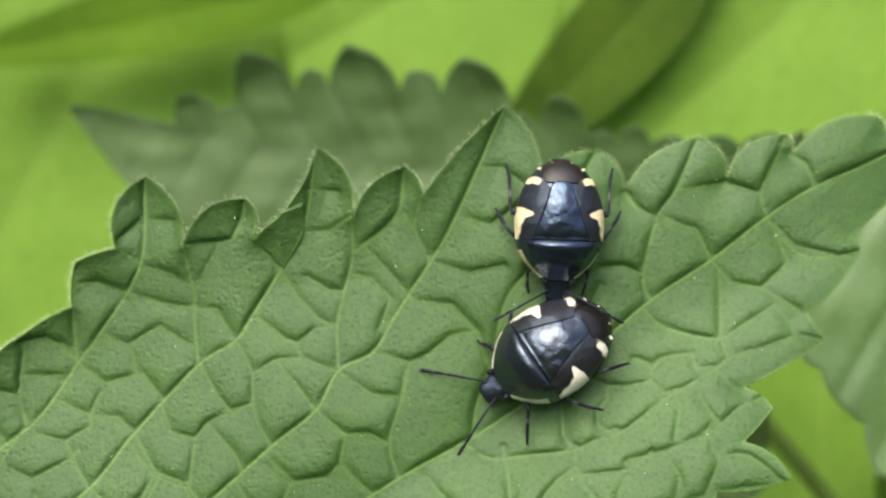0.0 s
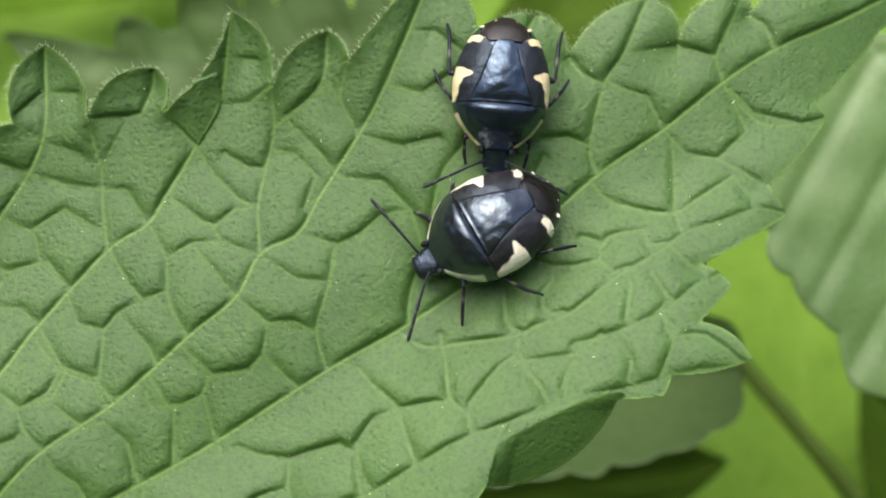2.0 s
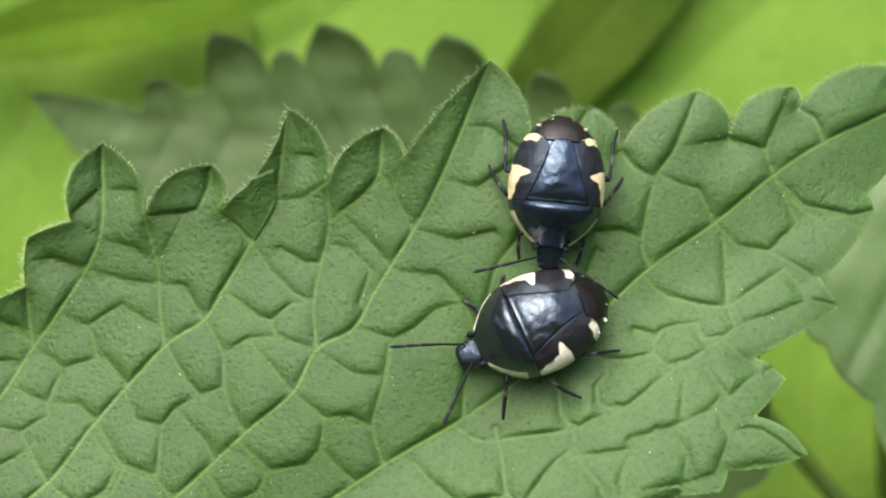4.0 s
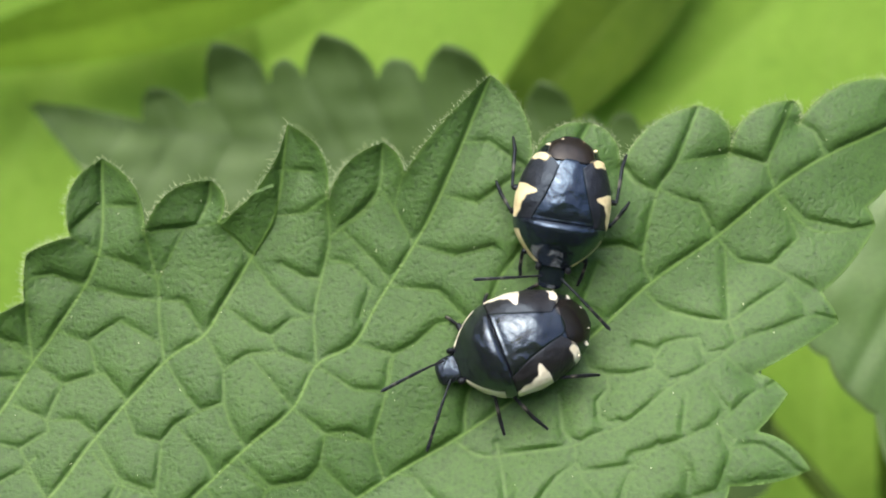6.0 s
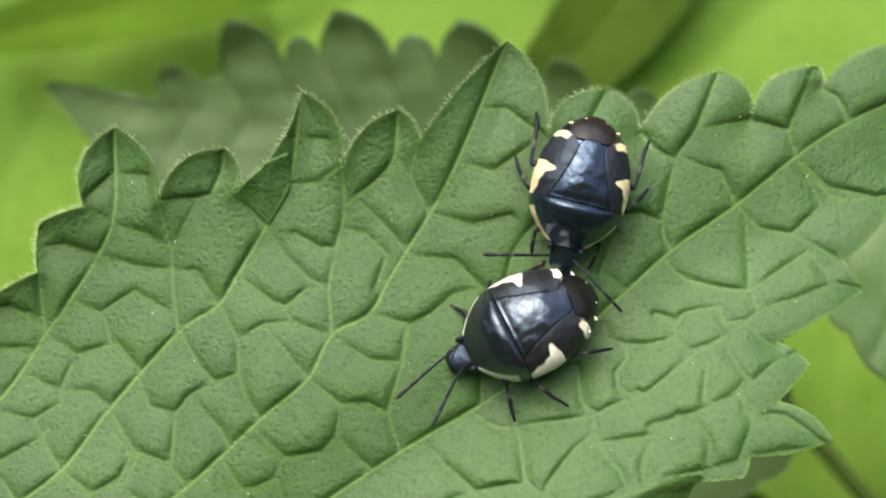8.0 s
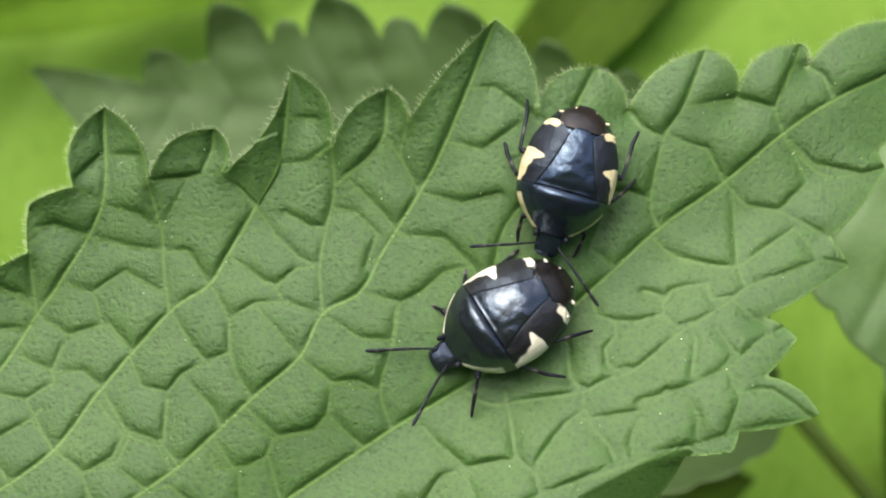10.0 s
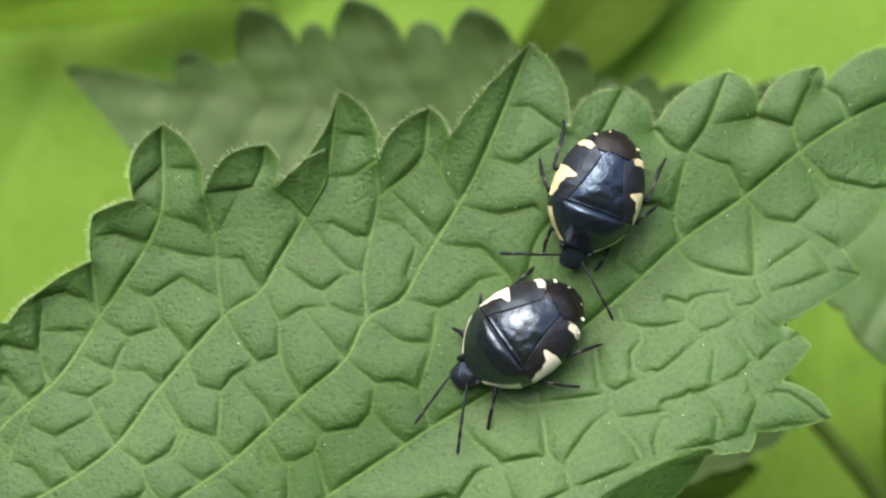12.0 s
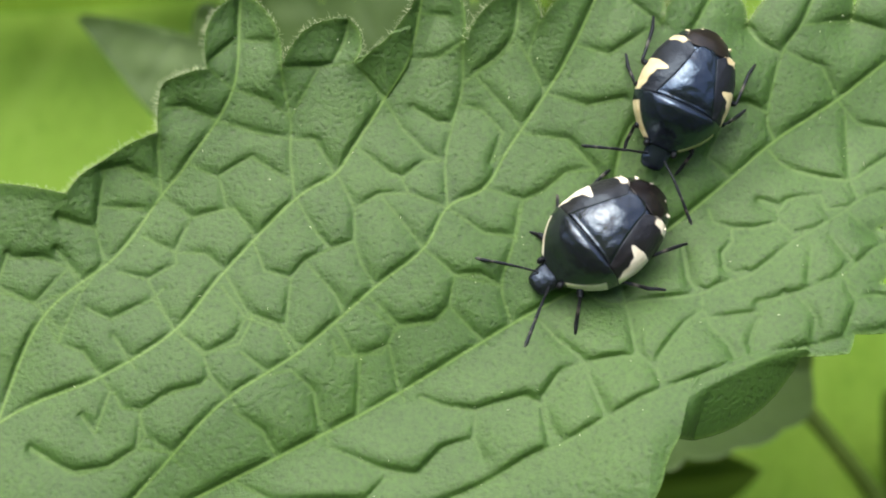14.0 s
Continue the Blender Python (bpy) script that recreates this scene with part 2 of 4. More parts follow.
SIDE_VEINS_LOWER = (
    ((1.2, -7.0), (2.4, -7.7), (4.5, -7.5), (6.6, -7.2), (7.6, -6.7), (8.8, -6.3), (9.9, -5.5), (10.9, -4.6), (12.1, -3.9), (13.3, -3.1), (14.4, -2.3), (15.8, -1.9), (17.4, -1.3), (18.6, -1.5)),
    ((9.9, -0.2), (10.6, -0.9), (12.2, -1.4), (13.7, -1.5), (14.8, -0.8), (16.3, 0.2)),
    ((13.7, -1.5), (14.0, -2.3)),
    ((9.2, -7.6), (10.8, -7.2), (12.4, -6.5), (13.3, -6.1), (14.7, -4.9), (15.9, -4.3)),
    ((13.3, -6.1), (13.7, -7.2), (15.2, -7.2), (17.1, -8.5)),
    ((-24, -22.3), (-12, -19), (-4.9, -17.1), (-1.1, -15.0), (0.3, -14.4), (2.6, -13.0), (5.4, -11.6), (13.2, -9.2), (16.6, -8.6)),
    ((15.8, 4.3), (17.4, 2.7), (19, 2.6), (20.6, 2.9)),
    ((-2, -8.8), (-2.5, -7.06), (-2, -5.04), (-1.75, -3.3)),
    ((-26, -23.6), (-14, -23), (-5, -20.5), (2, -17.5)),
)
# Fine veins that close the cells between the side veins.
CROSS_LEFT = (
    ((-18.7, -2.6), (-17.9, -3.5)),
    ((-19.8, -2.5), (-18.7, -2.6)),
    ((-16.9, -2.0), (-15.5, -2.6), (-14.0, -1.6), (-12.3, -2.6)),
    ((-17.9, -3.5), (-16.6, -4.5), (-15.0, -4.0), (-15.4, -2.6)),
    ((-18.8, -5.4), (-17.3, -6.1), (-15.9, -6.1), (-15.1, -6.9)),
    ((-19.8, -7.1), (-18.5, -7.4), (-17.3, -9.7)),
    ((-13.6, -5.4), (-14.7, -4.0), (-15.0, -4.0)),
    ((-17.3, -9.7), (-15.9, -10.7), (-14.4, -10.2), (-13.8, -9.0)),
    ((-15.1, -6.9), (-14.0, -8.8), (-12.5, -9.3), (-11.6, -10.4)),
    ((-18.5, -7.4), (-17.2, -6.6), (-17.3, -6.1)),
    ((-16.6, -4.5), (-17.3, -6.1)),
    ((-14.0, -8.8), (-13.8, -9.0)),
)
CROSS_MIDDLE = (
    ((-13.8, -5.5), (-13.3, -6.8), (-12.1, -7.1), (-11.5, -6.3), (-10.4, -5.7), (-9.3, -5.3)),
    ((-12.1, -7.1), (-12.3, -9.3)),
    ((-11.9, -3.5), (-11.0, -5.0), (-10.4, -5.7)),
    ((-11.5, -6.3), (-10.1, -7.8), (-9.7, -8.7)),
    ((-9.3, -5.3), (-9.0, -6.3), (-8.3, -7.4)),
    ((-9.3, -5.3), (-9.3, -3.8), (-10.1, -2.3)),
    ((-9.3, -3.8), (-8.2, -3.1), (-6.9, -3.0), (-7.2, -2.3), (-7.9, -2.0), (-9.3, -0.9)),
    ((-8.2, -3.1), (-7.2, -4.3), (-6.2, -5.5)),
    ((-6.9, -3.0), (-5.1, -3.6)),
    ((-7.2, -2.3), (-6.2, -1.5), (-5.2, -1.4)),
    ((-8.7, -7.7), (-7.2, -9.1), (-5.4, -8.8), (-4.9, -8.1), (-4.7, -6.7)),
    ((-10.1, -9.1), (-9.2, -10.5), (-7.9, -10.4), (-7.2, -9.1)),
)
CROSS_CENTRE = (
    ((-6.2, -5.5), (-4.7, -6.7), (-2.5, -7.1)),
    ((-5.1, -3.6), (-3.4, -4.7), (-2.0, -4.8)),
    ((-3.4, -2.6), (-1.6, -3.1), (-0.6, -2.6), (0.4, -1.7)),
    ((-4.5, 1.2), (-3.6, 1.0), (-2.6, 0.0), (-3.1, -1.4), (-2.4, -0.9)),
    ((-7.2, 0.0), (-6.2, -1.0), (-5.2, -1.5)),
    ((-6.9, 3.2), (-5.7, 3.3), (-4.7, 4.0)),
    ((-6.8, 5.3), (-5.4, 5.2)),
    ((-6.8, 1.0), (-5.7, 0.4), (-4.9, 0.3)),
    ((-4.5, 2.3), (-3.0, 3.3), (-2.1, 4.3), (-1.2, 2.8), (-0.7, 1.9)),
    ((-4.0, 2.6), (-2.4, 1.0), (-1.6, 0.0)),
    ((-0.7, 1.9), (1.2, 1.4), (2.9, 1.8)),
    ((1.7, 6.6), (2.7, 6.6), (4.5, 5.3)),
    ((0.5, 4.2), (2.2, 3.8), (4.2, 5.2)),
    ((-7.2, 0.0), (-8.1, 1.3)),
)
CROSS_UPPER = (
    ((-12.3, 0.3), (-13.5, 1.0), (-15.0, 1.4)),
    ((-12.3, 0.3), (-11.1, 2.6), (-9.5, 2.9)),
    ((-8.1, 1.3), (-9.0, 2.3), (-9.5, 2.9)),
    ((-11.1, 2.6), (-12.9, 2.4)),
    ((-15.0, 3.6), (-16.1, 2.6)),
    ((-15.0, 3.6), (-13.5, 3.6)),
    ((-4.9, -8.1), (-3.9, -9.1), (-3.1, -9.8)),
    ((-2.5, -7.1), (-3.6, -6.6)),
    ((-1.6, -3.1), (-1.9, -5.0)),
    ((-15.7, 0.0), (-17.1, 0.5), (-18.2, 0.3)),
    ((-15.0, 1.4), (-16.3, 2.3)),
    ((-12.3, -0.7), (-13.8, -0.5), (-15.7, 0.0)),
    ((-10.2, -2.3), (-11.2, -0.7), (-12.3, -0.7)),
    ((-1.6, 0.0), (0.4, -0.2), (1.7, -1.5), (2.2, -3.0)),
    ((0.4, -1.7), (1.7, -1.5)),
    ((-0.7, 1.9), (-1.6, 3.6), (-1.2, 5.2)),
    ((-3.6, -6.6), (-4.7, -6.7)),
)
CROSS_RIGHT = (
    ((9.8, 1.5), (8.8, 1.9), (7.7, 1.8)),
    ((10.4, 4.3), (9.3, 4.8), (8.8, 5.5)),
    ((11.3, 5.7), (13.3, 6.0), (13.7, 6.1)),
    ((13.1, 2.3), (14.1, 1.2), (15.6, 1.0), (16.9, 2.3), (15.8, 4.5)),
    ((15.8, 4.5), (17.1, 3.1), (19.1, 2.7)),
    ((13.1, 2.3), (12.3, 3.8), (11.3, 4.1), (10.5, 4.5)),
    ((15.5, 5.6), (13.7, 6.1)),
    ((18.1, 6.0), (17.6, 7.1), (16.9, 7.5)),
    ((8.0, -1.5), (7.0, -0.7), (7.7, 1.0)),
    ((15.6, 1.0), (17.4, 0.0)),
)
CROSS_BASE = (
    ((-24.7, -6.5), (-25.1, -7.8)),
    ((-22.6, -6.2), (-21.2, -7.8)),
    ((-25.1, -8.2), (-23.3, -8.7), (-22.5, -8.3), (-21.2, -7.8)),
    ((-23.3, -8.8), (-22.3, -9.8), (-22.3, -10.3)),
    ((-21.2, -8.8), (-20.1, -9.3), (-18.3, -8.3), (-17.8, -7.8)),
    ((-22.2, -10.5), (-21.3, -10.8), (-20.0, -12.6)),
    ((-20.0, -10.0), (-19.0, -11.5)),
    ((-18.3, -8.2), (-17.3, -9.6)),
    ((-17.2, -9.6), (-16.0, -10.8), (-14.6, -10.0), (-14.1, -9.0), (-15.2, -7.6)),
    ((-14.1, -9.0), (-12.5, -9.5), (-12.5, -9.7), (-11.8, -10.8)),
    ((-17.3, -12.5), (-16.1, -12.2), (-15.7, -11.7), (-16.0, -10.8)),
    ((-15.7, -11.7), (-15.1, -12.4), (-14.4, -13.2)),
    ((-19.9, -12.6), (-19.6, -13.3), (-18.7, -13.4), (-17.3, -12.5)),
)
CROSS_KEEL = (
    ((-21.3, -13.7), (-20.7, -14.5), (-20.1, -12.6)),
    ((-23.5, -15.2), (-21.8, -16.3), (-20.0, -16.0), (-18.8, -15.1), (-18.7, -13.4)),
    ((-10.2, -9.9), (-10.0, -10.5), (-8.9, -10.6), (-7.6, -10.0), (-7.4, -9.2), (-8.7, -8.3)),
    ((-14.3, -10.6), (-13.0, -11.6), (-12.1, -11.3)),
    ((-12.1, -11.3), (-11.0, -12.2), (-10.7, -13.5), (-10.2, -14.5)),
    ((-7.6, -10.0), (-7.1, -11.8), (-6.8, -12.5)),
    ((-7.3, -9.2), (-5.6, -8.9), (-5.0, -8.2)),
    ((-14.6, -13.3), (-13.3, -14.1), (-12.5, -15.4)),
    ((-18.8, -15.1), (-16.8, -15.3)),
    ((-8.9, -10.6), (-8.9, -13.4)),
)
CROSS_BELLY = (
    ((3.1, -7.1), (3.4, -8.5), (3.6, -10.1), (4.4, -10.8)),
    ((6.7, -7.0), (6.7, -8.0), (5.9, -8.6), (5.4, -9.2), (4.6, -10.3), (4.5, -10.9), (4.7, -11.7)),
    ((6.8, -8.1), (7.0, -8.7), (7.8, -9.6), (8.1, -10.2)),
    ((10.5, -7.1), (9.8, -7.8), (9.4, -8.3), (9.1, -8.9), (8.9, -9.9)),
    ((0.8, -10.1), (1.3, -10.6), (2.9, -10.3), (3.6, -10.3)),
    ((1.3, -10.6), (1.6, -11.7), (2.1, -13.0)),
    ((1.3, -10.6), (0.2, -11.0), (-0.6, -12.2), (-0.4, -13.5), (0.0, -14.1)),
    ((-1.4, -8.5), (-0.7, -8.6), (0.1, -9.5), (0.8, -10.1)),
)
CROSS_POINT = (
    ((5.9, -4.9), (6.0, -5.7), (6.1, -6.5), (6.5, -7.0)),
    ((7.7, -5.2), (7.8, -5.9), (8.2, -6.2), (8.7, -6.1)),
    ((7.1, -3.1), (7.3, -3.7), (8.1, -4.0), (9.1, -4.0), (10.3, -3.7)),
    ((8.1, -4.0), (8.2, -4.6), (7.7, -5.2)),
    ((9.4, -2.6), (10.1, -2.8), (10.3, -3.2), (10.3, -3.7), (11.0, -4.3), (11.7, -4.0)),
    ((10.3, -3.2), (10.7, -2.6), (11.4, -2.4), (12.3, -2.3), (12.5, -3.0), (13.5, -2.9)),
    ((13.5, -3.0), (14.2, -3.7), (15.0, -4.2)),
)
CROSS_UNDER = (
    ((-6.1, -12.3), (-5.1, -12.7), (-3.6, -12.9), (-3.1, -12.7)), ((-3.6, -12.9), (-3.7, -14.2), (-3.4, -15.1)),
    ((-3.7, -14.2), (-5.1, -14.7), (-6.2, -15.9), (-7.7, -16.2), (-8.6, -17.2)), ((1.0, -11.0), (-0.7, -12.6), (-0.3, -14.4)),
    ((-10.3, -14.7), (-7.9, -15.7), (-6.2, -16.0)), ((-3.1, -12.7), (-1.4, -12.2), (-0.7, -12.6)), ((-14.4, -16.4), (-12.6, -17.4), (-8.6, -17.2)),
)
CROSS_SHOULDER = (
    ((-22.6, -4.8), (-20.9, -5.2), (-20.4, -6.6)), ((-20.6, -2.6), (-20.8, -5.2)), ((-20.8, -2.6), (-19.6, -2.3), (-17.9, -3.4)), ((-20.8, -4.2), (-19.7, -4.2), (-18.8, -4.2)), ((-20.4, -6.6), (-21.5, -8.2), (-22.4, -10.4)),
)
CROSS_HEEL = (
    ((-25.1, -8.0), (-23.5, -8.7), (-23.2, -8.9), (-22.5, -10.2)), ((-23.5, -8.7), (-22.0, -7.0), (-21.4, -8.0)), ((-24.6, -6.7), (-23.2, -6.6), (-22.0, -7.0)),
    ((-23.5, -15.3), (-22.5, -15.9), (-21.4, -16.4), (-20.1, -16.0), (-18.8, -15.1), (-18.5, -14.5)),
    ((-18.8, -13.5), (-18.5, -14.5), (-17.6, -15.1), (-16.9, -15.8)), ((-17.9, -12.8), (-16.9, -12.4)),
)
CROSS_TIP = (
    ((13.7, -1.5), (13.6, 0.0), (13.5, 1.9)),
    ((16.3, 0.2), (16.9, -0.5), (17.4, -1.3)),
    ((11.6, -4.4), (11.8, -4.8), (11.7, -5.7), (11.6, -6.4)),
    ((12.7, -4.3), (13.2, -5.0), (13.6, -5.5), (13.0, -6.1)),
    ((10.9, -7.1), (11.6, -7.8), (11.9, -8.4), (11.8, -9.1)),
    ((13.0, -6.1), (13.8, -6.8), (13.8, -7.6), (13.4, -8.7), (13.3, -9.0)),
    ((10.1, -7.4), (9.4, -8.0), (9.0, -8.8), (8.8, -9.6)),
    ((6.6, -8.4), (7.8, -8.3), (9.2, -8.1)),
)



def tooth_line(teeth, n=10):
    """The margin over a row of teeth: each side a shallow arc."""
    out = []
    for k, (nx, ny, tx, ty, bl, br) in enumerate(teeth):
        ends = [((nx, ny), (tx, ty), bl)]
        if k + 1 < len(teeth):
            ends.append(((tx, ty), teeth[k + 1][:2], br))
        for a, b, bulge in ends:
            a, b = np.array(a), np.array(b)
            d = b - a
            c = (a + b) / 2 + 2 * bulge * np.array([-d[1], d[0]])
            t = np.linspace(0, 1, n, endpoint=False)[:, None]
            out.append((1 - t) ** 2 * a + 2 * t * (1 - t) * c + t**2 * b)
    return np.vstack(out)


def inside(poly, x, y):
    """Which of the points (x, y) lie within the closed line."""
    hit = np.zeros(x.shape, bool)
    for (x0, y0), (x1, y1) in zip(poly, np.roll(poly, -1, axis=0)):
        if y0 != y1:
            rows = (y > min(y0, y1)) & (y <= max(y0, y1))
            hit ^= rows & (x < x0 + (y - y0) * (x1 - x0) / (y1 - y0))
    return hit


def near_line(dist, gx, gy, x0, y0, step, line, reach):
    """Lowers dist, a grid of distances, to that from the line, up to reach."""
    for a, b in zip(line[:-1], line[1:]):
        lo, hi = np.minimum(a, b) - reach, np.maximum(a, b) + reach
        i0, i1 = int(max(0, (lo[0] - x0) / step)), int(max(0, (hi[0] - x0) / step + 1))
        j0, j1 = int(max(0, (lo[1] - y0) / step)), int(max(0, (hi[1] - y0) / step + 1))
        px, py = gx[i0:i1, j0:j1], gy[i0:i1, j0:j1]
        if px.size:
            d = b - a
            t = (((px - a[0]) * d[0] + (py - a[1]) * d[1]) / (d @ d + 1e-12)).clip(0, 1)
            r = np.hypot(px - a[0] - t * d[0], py - a[1] - t * d[1])
            np.minimum(dist[i0:i1, j0:j1], r, out=dist[i0:i1, j0:j1])


def cell_edges(x, y, size, rng):
    """Distance to the borders of a scatter of cells, for small puckers."""
    n = 140
    jx, jy = rng.uniform(0.2, 0.8, (n, n)), rng.uniform(0.2, 0.8, (n, n))
    u, v = x / size + 60, y / size + 60
    iu, iv = np.floor(u).astype(int), np.floor(v).astype(int)
    f1, f2 = np.full(x.shape, 9.0), np.full(x.shape, 9.0)
    for a in (-1, 0, 1):
        for b in (-1, 0, 1):
            ci, cj = (iu + a) % n, (iv + b) % n
            d = np.hypot(u - (iu + a) - jx[ci, cj], v - (iv + b) - jy[ci, cj])
            f2 = np.minimum(np.maximum(f1, d), f2)
            f1 = np.minimum(f1, d)
    return (f2 - f1) * size / 2


def leaf_form(x, y):
    """The broad shape of the blade: creased along the midrib, bowed towards its lower margin, falling to the apex."""
    s = (y + 7.7) - (x - 0.2) * 0.64
    low = np.minimum(y - 1, 0)
    z = 0.15 * (np.sqrt(low**2 + 16) - 4) - 0.011 * np.maximum(x - 12, 0) ** 2 - 0.012 * np.maximum(x - 6, 0) * np.clip((y - 1) / 4, 0, 1)
    side = np.minimum(s * 0.842, 0)
    z += 0.27 * (np.sqrt(side**2 + 1) - 1) * np.clip((x + 6) / 10, 0, 1)
    z -= 0.3 * np.exp(-((s / 3.0) ** 2))
    z += 0.2 * np.sin(x * 0.33 + 0.6) * np.sin(y * 0.41 + 0.4)
    return z


def main_leaf():
    step, x0, y0 = 0.066, -37.0, -32.0
    gx, gy = np.meshgrid(np.arange(x0, 29, step), np.arange(y0, 12.5, step), indexing="ij")
    margin = np.vstack([tooth_line(TEETH_UPPER), tooth_line(TEETH_LOWER), [(-36.0, -29.0)]])
    nxt = np.roll(margin, -1, axis=0)
    margin = np.vstack([a + (b - a) * t for a, b in zip(margin, nxt) for t in (0, 1 / 3, 2 / 3)])
    ins = inside(margin, gx, gy)
    far = 3.0
    d1, d2, d3, dm = (np.full(gx.shape, far) for _ in range(4))
    near_line(d1, gx, gy, x0, y0, step, smooth_line(MIDRIB), far)
    for line in SIDE_VEINS_UPPER:
        near_line(d1, gx, gy, x0, y0, step, smooth_line(line), far)
    for line in (*SIDE_VEINS_APEX, *SIDE_VEINS_LOWER):
        near_line(d2, gx, gy, x0, y0, step, smooth_line(line), far)
    for line in (*CROSS_LEFT, *CROSS_MIDDLE, *CROSS_CENTRE, *CROSS_UPPER, *CROSS_RIGHT, *CROSS_BASE, *CROSS_KEEL, *CROSS_BELLY, *CROSS_POINT, *CROSS_TIP, *CROSS_UNDER, *CROSS_SHOULDER, *CROSS_HEEL):
        near_line(d3, gx, gy, x0, y0, step, np.array(line), far)
    near_line(dm, gx, gy, x0, y0, step, np.vstack([margin, margin[:1]]), far)
    rng = np.random.default_rng(4)
    cells = cell_edges(gx + 0.3 * np.sin(gy * 1.7), gy + 0.3 * np.sin(gx * 1.9), 2.7, rng)
    first = np.minimum(np.minimum(d1, d2), d3)
    # the base, past the veins given above, carries a net of cells of its own
    across = gy + 7.7 - (gx - 0.2) * 0.64
    net = np.minimum(((gx + 25.5) / 0.8).clip(0, 1), ((gy + 18 - 0.45 * gx.clip(-40, 0)) / 0.8).clip(0, 1))
    net_cells = np.where(net < 1, cells + 1.6 * net, far)
    lobe = inside(np.array(LOBE_FOLD + LOBE_RIM), gx, gy)
    tuck = inside(np.array(TUCK_SEAM + TUCK_RIM), gx, gy)
    dl, dt = np.full(gx.shape, far), np.full(gx.shape, far)
    near_line(dl, gx, gy, x0, y0, step, np.array(LOBE_FOLD), far)
    near_line(dt, gx, gy, x0, y0, step, np.array(TUCK_SEAM), far)
    # each cell swells between its veins like a cushion; the finer the vein, the shallower the seam
    pull = sum(grip * np.exp(-((dist / 0.075) ** 2)) for dist, grip in ((d1, 90), (d2, 70), (d3, 55), (net_cells, 50)))
    k2, drift = (step / 1.0) ** 2, 0.16
    dome = np.full(gx.shape, 0.4)
    for _ in range(240):
        e = np.pad(dome, 1, "edge")
        flow = (1 - drift / 2) * e[2:, 1:-1] + (1 + drift / 2) * e[:-2, 1:-1] + (1 + drift) * e[1:-1, 2:] + (1 - drift) * e[1:-1, :-2]
        dome = (flow + k2) / (4 + k2 + pull)
    dome = np.where(lobe | tuck, 0.2, dome.clip(0, 1) ** 0.8)
    calm = 0.75 + 0.25 * (dm / 1.4).clip(0, 1)
    lumps = np.sin(gx * 4.1 + 1.7 * np.sin(gy * 2.3)) * np.sin(gy * 4.7 + 1.5 * np.sin(gx * 2.9)) + 0.7 * np.sin(gx * 9.1 + 1.9 * np.sin(gy * 6.3)) * np.sin(gy * 8.3 + 1.8 * np.sin(gx * 5.7))
    grains = np.sin(gx * 17.3 + 2.1 * np.sin(gy * 7.9)) * np.sin(gy * 18.7 + 2.3 * np.sin(gx * 8.3))
    height = calm * (RELIEF * dome + (0.02 * lumps + 0.007 * grains) * dome) * (1 + 0.35 * (-across / 4).clip(0, 1))
    # cells of the grid that touch the blade; their outer corners slide onto the margin
    keep = ins[:-1, :-1] | ins[1:, :-1] | ins[1:, 1:] | ins[:-1, 1:]
    used = np.zeros(ins.shape, bool)
    for a, b in ((0, 0), (1, 0), (1, 1), (0, 1)):
        used[a:a + keep.shape[0], b:b + keep.shape[1]] |= keep
    px, py = gx.copy(), gy.copy()
    for i, j in zip(*np.nonzero(used & ~ins)):
        k = np.argmin((margin[:, 0] - gx[i, j]) ** 2 + (margin[:, 1] - gy[i, j]) ** 2)
        a, b = margin[k], None
        best = None
        for o in (margin[k - 1], margin[(k + 1) % len(margin)]):
            dd = o - a
            t = np.clip(((gx[i, j] - a[0]) * dd[0] + (gy[i, j] - a[1]) * dd[1]) / (dd @ dd + 1e-12), 0, 1)
            q = a + t * dd
            r = (q[0] - gx[i, j]) ** 2 + (q[1] - gy[i, j]) ** 2
            if best is None or r < best[0]:
                best = (r, q)
        px[i, j], py[i, j] = best[1]
    dm = np.where(ins, dm, 0)
    lip = np.exp(-((dm / 1.1) ** 2))
    upper = ((gy + 7.7 - (gx - 0.2) * 0.64) / 4).clip(0, 1)
    z = leaf_form(px, py) + height + upper * ((1.0 - 1.5 * ((gx - 2) / 6).clip(0, 1)) * np.exp(-dm / 1.4) - 0.15 * lip) - 0.4 * (1 - upper) * np.exp(-dm / 1.2)
    fold = ((gx - 11.5) * 0.453 - (gy + 9.3) * 0.891).clip(0, 3)
    z = z - 0.75 * np.where(lobe, fold * (dl / 0.8).clip(0, 1), 0) + 0.3 * np.where(tuck, dt.clip(0, 1), 0)
    faint = 1 - 0.55 * (-across / 4).clip(0, 1)
    vein = np.maximum.reduce([0.8 * np.exp(-((d1 / 0.058) ** 2)), 0.42 * faint * np.exp(-((d2 / 0.06) ** 2)), 0.34 * faint * np.exp(-((np.minimum(d3, net_cells) / 0.055) ** 2)), 0.55 * np.exp(-((dm / 0.11) ** 2)) * ins])
    index = -np.ones(ins.shape, int)
    index[used] = np.arange(used.sum())
    grow = 1 - z / 54.5
    verts = np.stack([px * grow, py * grow, z], -1)[used]
    ii, jj = np.nonzero(keep)
    faces = np.stack([index[ii, jj], index[ii + 1, jj], index[ii + 1, jj + 1], index[ii, jj + 1]], 1)
    root = tagged(new("leaf"), "quilted green toothed nettle-like leaf with pale veins", "leaf")
    root.matrix_world = LEAF
    q = verts[faces]
    area = np.abs(np.cross(q[:, 2, :2] - q[:, 0, :2], q[:, 3, :2] - q[:, 1, :2]))
    faces = faces[area > 0.1 * step**2]
    # thickness: the underside, and a rim along the open edges
    n = len(verts)
    ea = faces.ravel()
